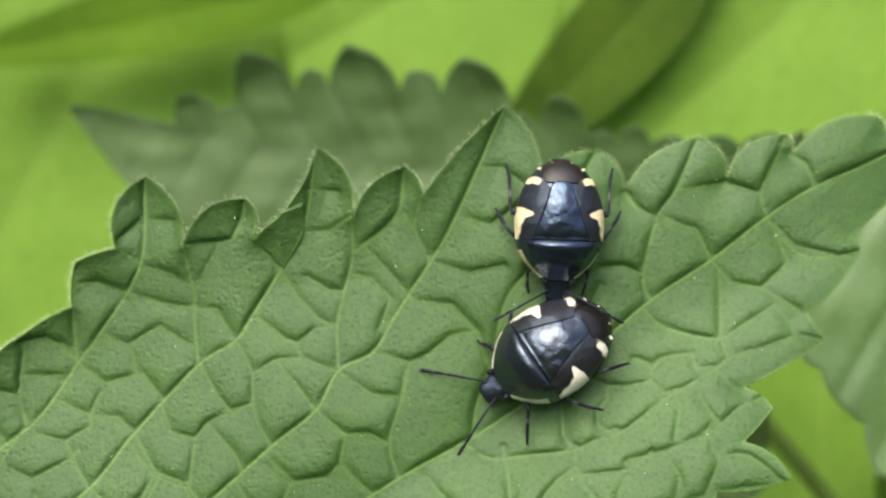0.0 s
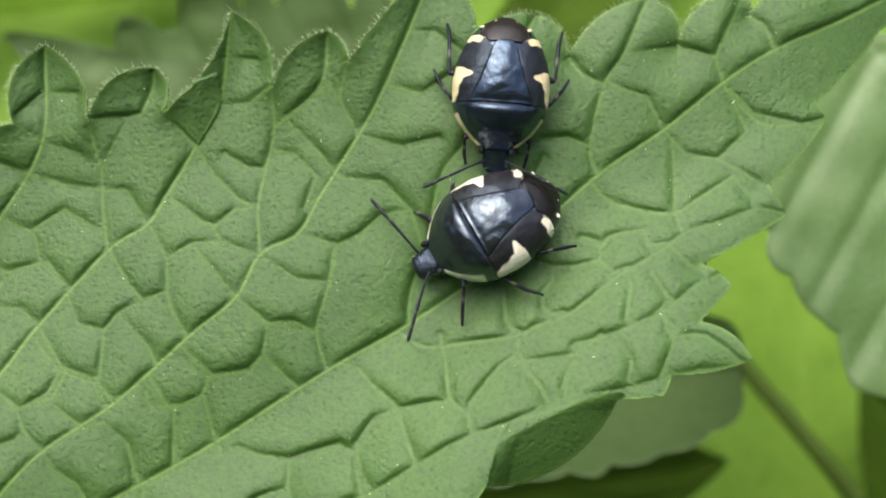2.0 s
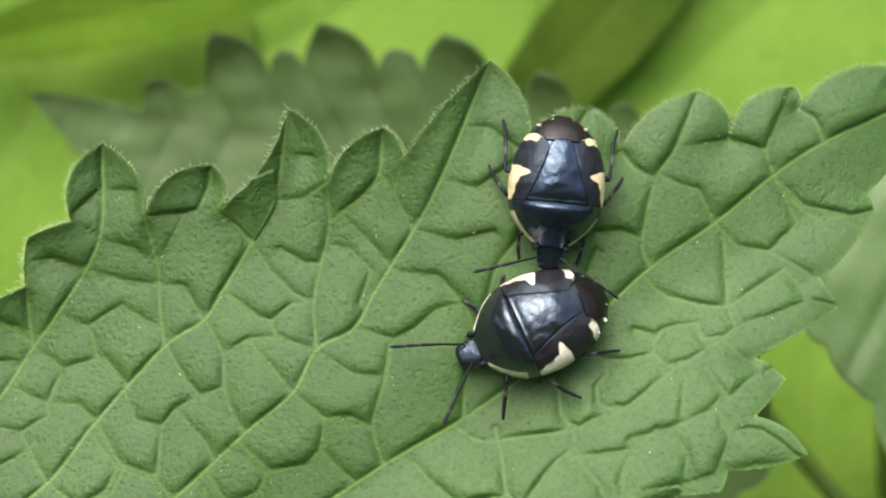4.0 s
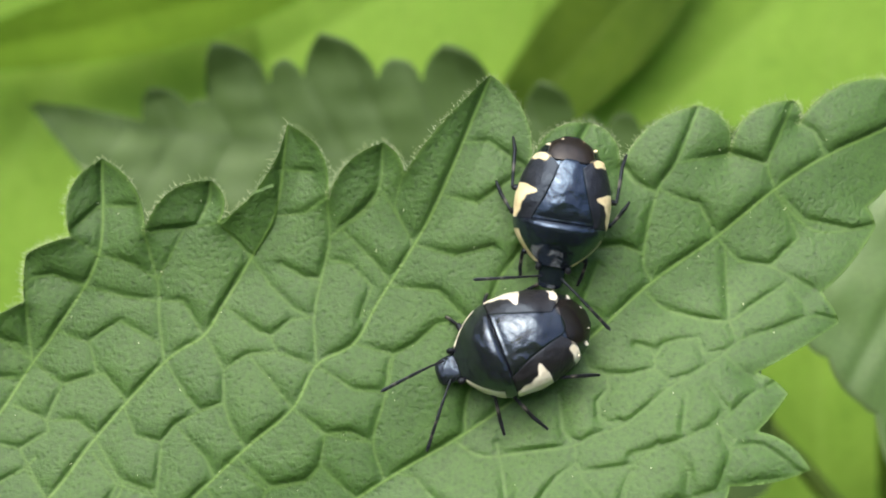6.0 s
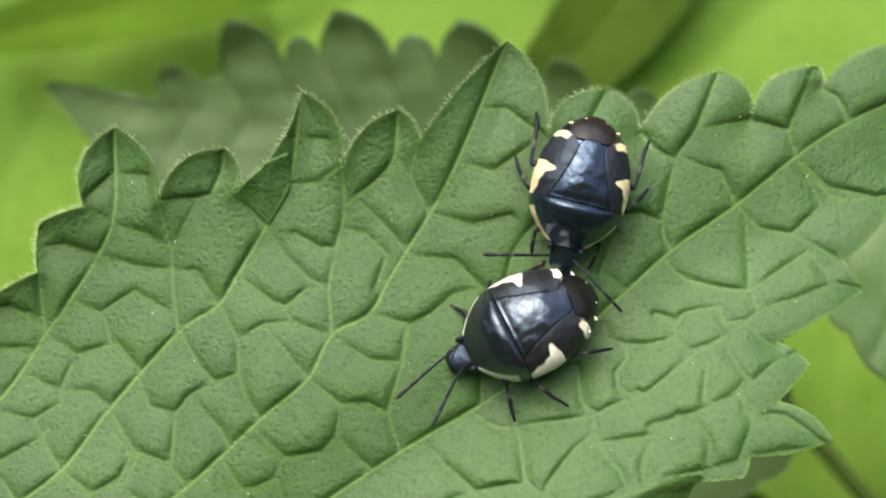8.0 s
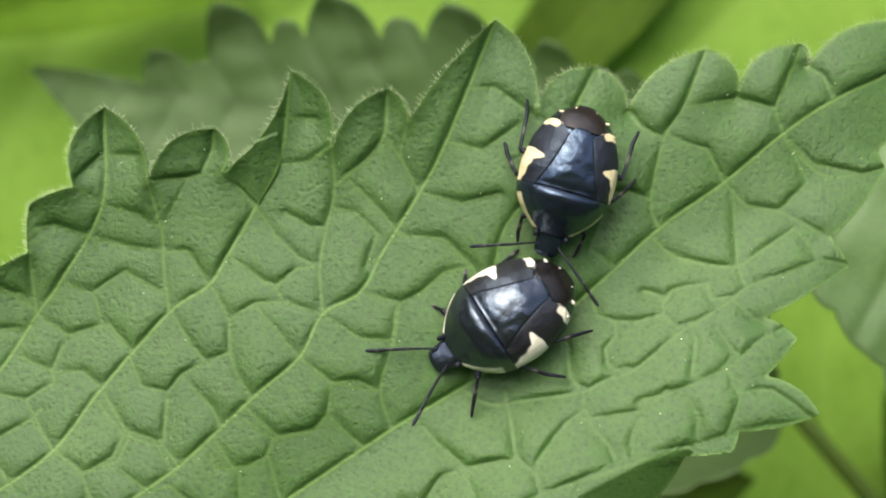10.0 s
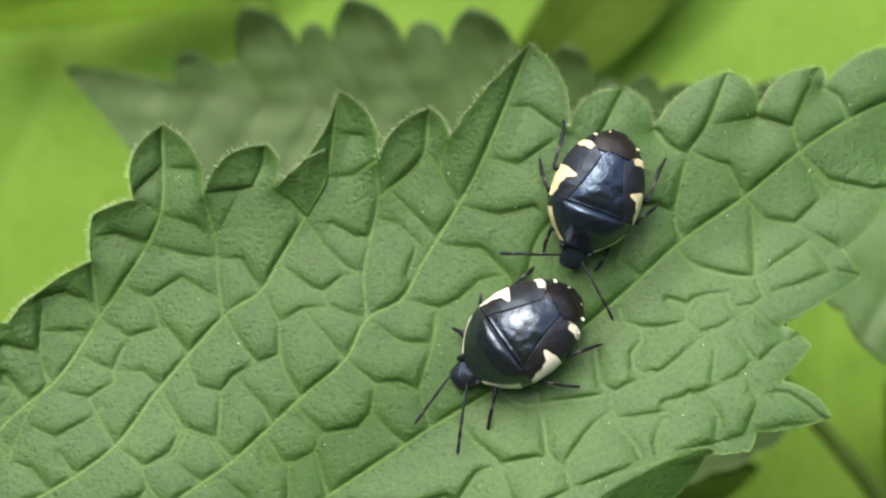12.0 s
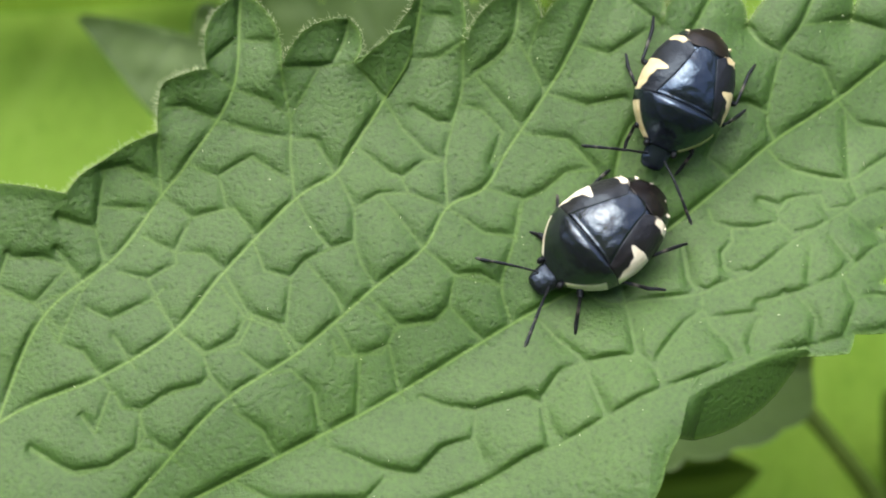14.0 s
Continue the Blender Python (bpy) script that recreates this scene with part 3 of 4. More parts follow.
    eb = np.roll(faces, -1, axis=1).ravel()
    key = np.minimum(ea, eb) * n + np.maximum(ea, eb)
    _, inv, cnt = np.unique(key, return_inverse=True, return_counts=True)
    rim = cnt[inv] == 1
    ea, eb = ea[rim], eb[rim]
    faces = np.vstack([faces, faces[:, ::-1] + n, np.stack([eb, ea, ea + n, eb + n], 1)])
    under = verts - (0, 0, 0.16)
    mesh_object("blade", np.vstack([verts, under]), faces, LEAF_GREEN, root, attr=("vein", np.r_[vein[used], vein[used]]))
    # the pale hairs of the margin
    hv, hf = [], []
    zi = lambda q: z[int(np.clip((q[0] - x0) / step, 0, z.shape[0] - 1)), int(np.clip((q[1] - y0) / step, 0, z.shape[1] - 1))]
    for k in range(0, len(tooth_line(TEETH_UPPER)) * 3, 1):
        for _ in range(3):
            q = margin[k] + rng.normal(0, 0.05, 2)
            o = margin[(k + 1) % len(margin)] - margin[k - 1]
            o = np.array([-o[1], o[0]]) / (np.hypot(*o) + 1e-9)
            o = o + rng.normal(0, 0.5, 2)
            g = 1 - zi(q) / 54.5
            a = np.array([q[0] * g, q[1] * g, zi(q)])
            b = a + np.array([o[0] - 0.35, o[1] + 0.15, rng.uniform(-0.2, 0.9)]) * rng.uniform(0.04, 0.17)
            tv, tf = tube([a, (a + b) / 2 + rng.normal(0, 0.02, 3), b], (0.008, 0.006, 0.003), 3)
            hf += [tuple(c + len(hv) for c in f) for f in tf]
            hv += tv.tolist()
    # the midrib and the main side veins, half sunk in the blade
    for vein_name, line, r0, r1 in [("midrib", MIDRIB, 0.072, 0.032)] + [("side_vein", v, 0.046, 0.024) for v in SIDE_VEINS_UPPER]:
        path = smooth_line(line, 0.2)
        deep = np.array([zi(p) for p in path])
        deep = np.convolve(np.pad(deep, 2, "edge"), np.ones(5) / 5, "valid")
        g = 1 - deep / 54.5
        tv, tf = tube(np.stack([path[:, 0] * g, path[:, 1] * g, deep - 0.06], -1), np.linspace(r0, r1, len(path)) * (1 + 0.12 * np.sin(np.arange(len(path)) * 1.7)), 8)
        mesh_object(vein_name, tv, tf, VEIN_GREEN, root, "pale green vein")
    path = smooth_line([(-36, -28.5, 3.2), (-42, -34, -2), (-50, -45, -16), (-60, -75, -60), (-62, -130, -190)], 3.0)
    tv, tf = tube(path, np.linspace(1.0, 0.8, len(path)), 10)
    mesh_object("stalk", tv, tf, STEM_GREEN, root, "thin green stalk")
    # sparse short bristles on the blade, most of them beside the veins
    sv, sf = [], []
    near = np.argwhere(ins & (first < 0.5) & (dm > 0.4) & (gx > -24))
    for i, j in near[rng.integers(0, len(near), 100)]:
        g = 1 - z[i, j] / 54.5
        a = np.array([gx[i, j] * g, gy[i, j] * g, z[i, j] - 0.01])
        b = a + np.array([rng.normal(0, 0.5), rng.normal(0.2, 0.5), 0.8]) * rng.uniform(0.04, 0.12)
        tv, tf = tube([a, (a + b) / 2, b], (0.022, 0.017, 0.006), 4)
        sf += [tuple(c + len(sv) for c in f) for f in tf]
        sv += tv.tolist()
    tagged(mesh_object("surface_hair", sv, sf, HAIR, root, "sparse short bristles on the blade"), kind="stuff")
    tagged(mesh_object("margin_hair", hv, hf, HAIR, root, "fine pale hairs along the margin"), kind="stuff")
    return root


main_leaf()


# ---------------------------------------------------------------- other leaves
def blade_object(name, length, width, mat, teeth=0, tooth=0.12, fold=0.18, bend=0.15, veins=7, quilt=0.25, res=1.0, seed=0, parent=None, tip=0.9, base=0.6):
    """A leaf blade along +x from its base, in millimetres; teeth on both margins, folded on its midrib."""
    rng = np.random.default_rng(seed)
    nu, nv = int(90 * res), int(40 * res) | 1
    u, v = np.meshgrid(np.linspace(0, 1, nu), np.linspace(-1, 1, nv), indexing="ij")
    half = np.where(u < 0.38, width / 2 * np.sin(np.pi / 2 * (np.minimum(u, 0.38) / 0.38) ** 0.8) ** base, width / 2 * (1 - (np.maximum(u - 0.38, 0) / 0.62) ** 1.7) ** tip)
    if teeth:
        ph = (u * teeth + 0.08 * np.sin(9 * u + seed)) % 1
        saw = np.sin(np.pi * ph**1.5) ** 0.7
        size = 0.75 + 0.5 * np.sin(np.floor(u * teeth) * 2.4 + seed)
        half = half * (1 + tooth * (saw - 0.5) * size * np.abs(v) ** 2)
    x = u * length + 0.18 * half * np.abs(v) ** 1.5
    y = half * v
    z = fold * np.abs(y) - bend * length * (u - 0.4) ** 2 - 0.004 * y**2
    ph = (u - 0.30 * np.abs(v) ** 1.2) * veins
    cut = np.abs(((ph + 0.5) % 1) - 0.5) * 2
    mid = np.abs(y)
    z = z + quilt * (1 - np.exp(-((cut / 0.35) ** 2))) * (1 - np.exp(-((mid / 1.0) ** 2)))
    z = z + quilt * 0.25 * np.sin(x * 0.7 + seed) * np.sin(y * 0.9) + rng.normal(0, 0.01, x.shape)
    vein = np.maximum(np.exp(-((mid / (0.012 * width)) ** 2)), 0.7 * np.exp(-((cut / 0.10) ** 2)))
    top = np.stack([x, y, z], -1).reshape(-1, 3)
    under = top - (0, 0, 0.22)
    n = nu * nv
    f = grid_faces(nu, nv)
    edge = [i * nv for i in range(nu)] + [(nu - 1) * nv + j for j in range(1, nv)] + [i * nv + nv - 1 for i in range(nu - 2, -1, -1)] + [j for j in range(nv - 2, 0, -1)]
    rim = [(a, b, b + n, a + n) for a, b in zip(edge, edge[1:] + edge[:1])]
    faces = f.tolist() + (f[:, ::-1] + n).tolist() + rim
    return mesh_object(name, np.vstack([top, under]), faces, mat, parent, attr=("vein", np.r_[vein.ravel(), vein.ravel() * 0.6]))


def loose_leaf(label, apex, base, roll, width, mat, **kw):
    """A leaf with its blade and stalk, laid from base to apex (millimetres in the main leaf's plane); roll: degrees about its length."""
    a, b = Vector(apex), Vector(base)
    d = a - b
    turn = d.to_track_quat("X", "Z").to_matrix().to_4x4()
    root = tagged(new("leaf"), label, "leaf")
    root.matrix_world = LEAF @ Matrix.Translation(b * MM) @ turn @ pose(0, 0, 0, roll)
    blade_object("blade", d.length, width, mat, parent=root, **kw)
    tv, tf = tube([(1.0, 0, -0.4), (-4, 0, -1.0), (-9, 0.6, -3.5), (-14, 1, -8)], (0.5, 0.7, 0.8, 0.9), 8)
    mesh_object("stalk", tv, tf, STEM_GREEN, root)
    return root


# Teeth of the leaf behind: large ones with small ones between them.
TEETH_BEHIND = (
    (-33.2, 14.0, -32.6, 14.3, 0, 0.02), (-23.7, 12.7, -22.8, 15.2, 0.16, 0.16), (-19.8, 13.9, -19.4, 14.3, 0.1, 0.05), (-18.2, 14.3, -17.5, 18.7, 0.13, 0.2), (-13.0, 15.4, -12.0, 17.6, 0.2, 0.2),
    (-10.3, 16.0, -8.8, 19.5, 0.1, 0.16), (-4.1, 15.9, -2.9, 17.7, 0.2, 0.2), (-0.6, 15.8, 1.2, 18.7, 0.13, 0.2), (5.5, 13.5, 6.2, 14.4, 0.1, 0.1), (7.8, 12.8, 8.9, 15.8, 0.13, 0.2),
    (12.0, 12.1, 12.9, 13.0, 0.15, 0.15), (14.6, 11.9, 15.7, 13.4, 0.15, 0.2), (17.5, 11.9, 18.4, 12.6, 0.15, 0.2), (20.7, 11.9, 22.1, 12.6, 0.15, 0.2), (25.4, 11.9, 26.7, 13.0, 0.2, 0.2),
    (29.7, 12.3, 30.4, 13.5, 0.2, 0.2), (33.2, 12.3, 33.0, 8.0, 0.1, 0.1),
)


def hung_leaf(label, at, teeth, ends, low_knots, axis_line, fall, side, stalk, mat, curl=0.0):
    """A leaf that is known by one toothed margin, its blade hung from that; at: a pose in the main leaf's plane."""
    line = tooth_line(teeth, 14)
    order = np.maximum.accumulate(line[:, 0] + np.arange(len(line)) * 1e-6)
    nu, nv = 420, 60
    u, v = np.meshgrid(np.linspace(*ends, nu), np.linspace(0, 1, nv), indexing="ij")
    top = np.interp(u, order, line[:, 1])
    low = np.interp(u, *low_knots)
    y = low + (np.maximum(top, low + 0.05) - low) * v
    axis = axis_line[0] + axis_line[1] * u
    cut = np.abs((((u + side * np.abs(y - axis)) / 4.6) % 1) - 0.5) * 2
    z = 0.10 * np.abs(y - axis) + 0.17 * (1 - np.exp(-((cut / 0.3) ** 2))) + 0.12 * np.sin(u * 0.9) * np.sin(y * 0.8) - fall * (u - np.mean(ends)) ** 2
    z += 0.05 * np.sin(y * 2.3 + 0.4 * np.sin(u * 0.7)) * np.sin(u * 0.31)
    even = np.convolve(np.pad(top[:, 0], 30, "edge"), np.ones(61) / 61, "valid")[:, None]
    z += curl * np.exp(np.minimum(y - even, 0) / 3.0) + 0.75 * curl * np.maximum(y - even, 0)
    edge_on = np.exp(-(((1 - v) * (top - low) / 0.12) ** 2))
    vein = np.maximum(np.maximum(np.exp(-(((y - axis) / 0.25) ** 2)), 0.6 * np.exp(-((cut / 0.09) ** 2))), edge_on)
    upper = np.stack([u, y, z], -1).reshape(-1, 3)
    n = nu * nv
    f = grid_faces(nu, nv)
    edge = [i * nv for i in range(nu)] + [(nu - 1) * nv + j for j in range(1, nv)] + [i * nv + nv - 1 for i in range(nu - 2, -1, -1)] + [j for j in range(nv - 2, 0, -1)]
    rim = [(a, a + n, b + n, b) for a, b in zip(edge, edge[1:] + edge[:1])]
    root = tagged(new("leaf"), label, "leaf")
    root.matrix_world = place(*at)
    mesh_object("blade", np.vstack([upper, upper - (0, 0, 0.2)]), f.tolist() + (f[:, ::-1] + n).tolist() + rim, mat, root, attr=("vein", np.r_[vein.ravel(), vein.ravel()]))
    tv, tf = tube(stalk, (0.5, 0.7, 0.8, 0.9), 8)
    mesh_object("stalk", tv, tf, STEM_GREEN, root)


hung_leaf("shaded grey-green toothed leaf below another", (0, 0, -45), TEETH_BEHIND, (-33.6, 31),
          ((-33.6, -30.5, -28, -24, -14, 6, 24, 31), (14.2, 10.5, 7.5, 3.5, -3.5, -8.0, -5.0, 0.5)), (9.0, -0.13), 0.0024, 0.55,
          [(30, 4.6, -2.5), (36, 3, -5), (44, -2, -13), (50, -8, -27)], BACK_GREEN, 0.9)
TEETH_BROAD = (
    (-36.0, -14.0, -30.0, -9.0, 0.05, 0.05), (-17.5, -4.5, -14.5, -0.05, 0.12, 0.05), (-11.2, -1.1, -10.2, -0.65, 0.1, 0.1), (-6.6, -0.4, -5.5, 0.2, 0.1, 0.15),
    (-3.6, -0.9, -1.0, 0.3, 0.1, 0.1), (3.0, -0.5, 6.0, 0.3, 0.1, 0.1), (8.0, -1.0, 9.0, -2.0, 0.1, 0.1),
)
hung_leaf("broad grey-green leaf with a pale toothed edge", (21.2, 0.6, -22, 0, 0, 122), TEETH_BROAD, (-36, 7),
          ((-36, -28, -16, 0, 4, 7), (-15.5, -24, -29, -18, -13, -3)), (-13.0, 0.08), 0.002, 0.5,
          [(-35, -15.2, -2), (-42, -16, -6), (-52, -18, -20), (-60, -20, -50)], GREY_GREEN)
loose_leaf("dull grey-green leaf in the shade of others", (26.5, -12.6, -38), (-8, -14, -36), 0, 15, BACK_GREEN, teeth=9, tooth=0.1, quilt=0.03, res=1.2, seed=8, bend=0.03, tip=0.35)
# background leaves that look lit through their brightened colour
loose_leaf("large bright yellow-green leaf with light put into its colour", (-82, -33, -112), (-35, 50, -104), 0, 70, LIT_GREEN, quilt=0.12, seed=11, bend=0.05)
loose_leaf("large bright yellow-green leaf with light put into its colour", (12, 4, -101), (80, 68, -99), 0, 62, LIT_GREEN, quilt=0.12, seed=12, bend=0.05)
loose_leaf("narrow leaf below the others, its green brightened as if lit", (44, 14, -86), (50, -84, -88), 0, 34, LIT_GREEN, tip=0.5, quilt=0.12, seed=13, bend=0.05)
loose_leaf("large bright yellow-green leaf with light put into its colour", (-45, 22, -138), (30, 64, -136), 0, 46, LIT_GREEN, quilt=0.12, seed=18, bend=0.05)
loose_leaf("dark olive-green leaf deep among the plants", (3, 9, -96), (35, 46, -95), 0, 13, OLIVE_GREEN, quilt=0.05, seed=14, bend=0.05)
loose_leaf("dark olive-green leaf deep among the plants", (-66, 25, -97), (-14, 36, -94), 0, 10, MOSS_GREEN, quilt=0.08, seed=15, bend=0.05)
# two low leaves whose dark colour stands in for deep shade
loose_leaf("leaf low down with shade put into its deep green colour", (50, -17, -78), (77, -58, -76), 0, 24, DEEP_SHADE_GREEN, quilt=0.3, seed=16, bend=0.05)
loose_leaf("leaf low down with shade put into its deep green colour", (33, -25, -68), (-30, -36, -72), 0, 24, DEEP_SHADE_GREEN, quilt=0.3, seed=17, bend=0.05)


# ---------------------------------------------------------------- ground, stems and undergrowth
def ground():
    n = 60
    u, v = np.meshgrid(np.linspace(-1, 1, n), np.linspace(-1, 1, n), indexing="ij")
    x, y = np.sign(u) * np.abs(u) ** 3 * 400000, np.sign(v) * np.abs(v) ** 3 * 400000
    z = 12 * np.sin(x * 0.013) * np.sin(y * 0.017) * np.exp(-np.hypot(x, y) / 3000)
    tagged(mesh_object("ground", np.stack([x, y, z], -1).reshape(-1, 3), grid_faces(n, n), SOIL), "mossy soil under the plants", "ground", kind="structure")


ground()


def undergrowth():
    """Low leaves of many plants that cover the ground behind, as one mass each of bright and olive."""
    rng = np.random.default_rng(21)
    for name, mat, count, label in (("bright_undergrowth", LIT_GREEN, 420, "bright blurred yellow-green foliage"), ("olive_undergrowth", OLIVE_GREEN, 300, "darker olive foliage between the plants")):
        proto = blade_object("proto", 50, 26, mat, quilt=0.3, res=0.3, seed=2)
        me = proto.data
        pv = np.array([c.co[:] for c in me.vertices]) / MM
        pf = [tuple(p.vertices) for p in me.polygons]
        at = np.array([d.value for d in me.attributes["vein"].data])
        bpy.data.objects.remove(proto)
        vv, ff, aa = [], [], []
        off = 0
        for k in range(count):
            x, y = rng.uniform(-420, 420), rng.uniform(-130, 720)
            top = 130 if math.hypot(x, y) < 190 else 190
            zz = rng.uniform(15, top)
            m = np.array((pose(0, 0, 0, rng.normal(0, 22), rng.normal(-8, 22), rng.uniform(0, 360))).to_3x3())
            vv.append((pv * rng.uniform(0.7, 1.5)) @ m.T + (x, y, zz))
            ff += [tuple(i + off for i in f) for f in pf]
            aa.append(at)
            off += len(pv)
        tagged(mesh_object(name, np.vstack(vv), ff, mat, attr=("vein", np.concatenate(aa))), label, "foliage", kind="stuff")


undergrowth()


def hedge():
    """An added ring of dark leaves, out of view, that blocks low sky and darkens reflections."""
    rng = np.random.default_rng(31)
    quad = np.array([(0, -0.5, 0), (1, -0.28, 0.06), (1, 0.28, 0.06), (0, 0.5, 0), (-0.8, 0.3, -0.05), (-0.8, -0.3, -0.05)])
    vv, ff = [], []
    for k in range(6500):
        a = rng.uniform(0, 2 * np.pi)
        near = max(0.0, -math.sin(a)) ** 0.7
        r = rng.uniform(900, 1300) * (1 - 0.62 * near)
        z = rng.uniform(0, 1) ** 0.8 * (700 + 200 * np.sin(3 * a) + 800 * near)
        m = np.array(pose(0, 0, 0, rng.uniform(-60, 60), rng.uniform(-60, 60), rng.uniform(0, 360)).to_3x3())
        vv.append((quad * rng.uniform(40, 75)) @ m.T + (r * math.cos(a), r * math.sin(a), z))
        ff.append((6 * k, 6 * k + 1, 6 * k + 2, 6 * k + 3, 6 * k + 4, 6 * k + 5))
    vv = np.vstack(vv)
    tagged(mesh_object("hedge", vv, ff, OLIVE_GREEN, attr=("vein", np.zeros(len(vv))), smooth=False), "added unseen ring of leaves that blocks the low sky", "hedge", kind="stuff")


hedge()


def stem(label, points, radius, mat):
    line = smooth_line(points, 3.0)
    tv, tf = tube(line, np.linspace(radius, radius * 0.75, len(line)), 10)
    ob = tagged(mesh_object("stem", tv, tf, mat), label, "stem")
    ob.matrix_world = LEAF
    return ob


stem("brownish plant stem among the leaves", ((21, -180, -330), (20, -30, -200), (15, 32, -170), (24, 50, -165)), 2.6, STEM_BROWN)
stem("dark green slanting plant stem", ((88, -112, -110), (63, -53, -72), (47.5, -31, -68), (39, -20.5, -68), (31, -11, -72)), 1.2, STEM_GREEN)


# ---------------------------------------------------------------- the bugs
def curve(x, xs, ys, w=0.2):
    """A line through knots with its corners rounded off."""
    return sum(np.interp(np.asarray(x) + o, xs, ys) for o in np.linspace(-w, w, 7)) / 7


def top_line(x):
    return curve(x, (-2.95, -2.4, -1.7, -0.6, 0.3, 0.75, 0.95, 1.12, 1.4, 1.9, 2.4, 2.95, 3.4, 3.95), (0.95, 1.5, 2.0, 2.36, 2.46, 2.40, 2.32, 2.5, 2.45, 2.12, 1.6, 1.1, 1.05, 1.0), 0.13)


def half_width(x):
    return curve(x, (-2.95, -2.75, -2.4, -1.7, -1.0, 0.0, 0.8, 1.2, 1.6, 2.0, 2.4, 2.7, 2.95), (0.2, 0.72, 1.22, 1.68, 1.98, 2.16, 2.13, 2.06, 1.93, 1.68, 1.34, 0.98, 0.66), 0.16)


def edge_line(x):
    return curve(x, (-2.95, -1.5, 0.5, 2.9, 3.9), (0.85, 0.95, 1.05, 1.05, 0.8))


def dorsal(x, y):
    """Height of the back over the leaf."""
    k = (np.abs(y) / np.maximum(half_width(x), 1e-3)).clip(0, 1)
    return edge_line(x) + (top_line(x) - edge_line(x)) * (1 - k**2.4) ** 0.62


def plate(name, xs, lo, hi, lift, bulge, mat, parent, pale=None, label="", nu=70, nv=50, ripple=0.0):
    """A plate of the back between two side lines lo(x) and hi(x), with its rim turned down."""
    v0 = np.linspace(0, 1, nv)
    x = np.repeat(np.linspace(*xs, nu)[:, None], nv, 1)
    y = lo(x) + (hi(x) - lo(x)) * v0[None]
    uu = np.repeat(np.linspace(0, 1, nu)[:, None], nv, 1)
    vv = np.repeat(v0[None], nu, 0)
    rim = (np.minimum(np.minimum(uu, 1 - uu) * nu, np.minimum(vv, 1 - vv) * nv) / 3.0).clip(0, 1)
    z = dorsal(x, y) + lift * (1 - (1 - rim) ** 2) - 0.16 * (rim <= 0) + bulge * np.sin(np.pi * uu) * np.sin(np.pi * vv)
    z += ripple * np.sin(13 * x + 1.2 * np.sin(3 * y)) * rim * np.exp(-(y / 0.9) ** 2) * (uu > 0.3)
    pv = pale(x, y) if pale is not None else np.zeros_like(x)
    return mesh_object(name, np.stack([x, y, z], -1).reshape(-1, 3), grid_faces(nu, nv), mat, parent, label, ("pale", pv.ravel()))


def soft(v, w=0.05):
    return (v / w + 0.5).clip(0, 1)


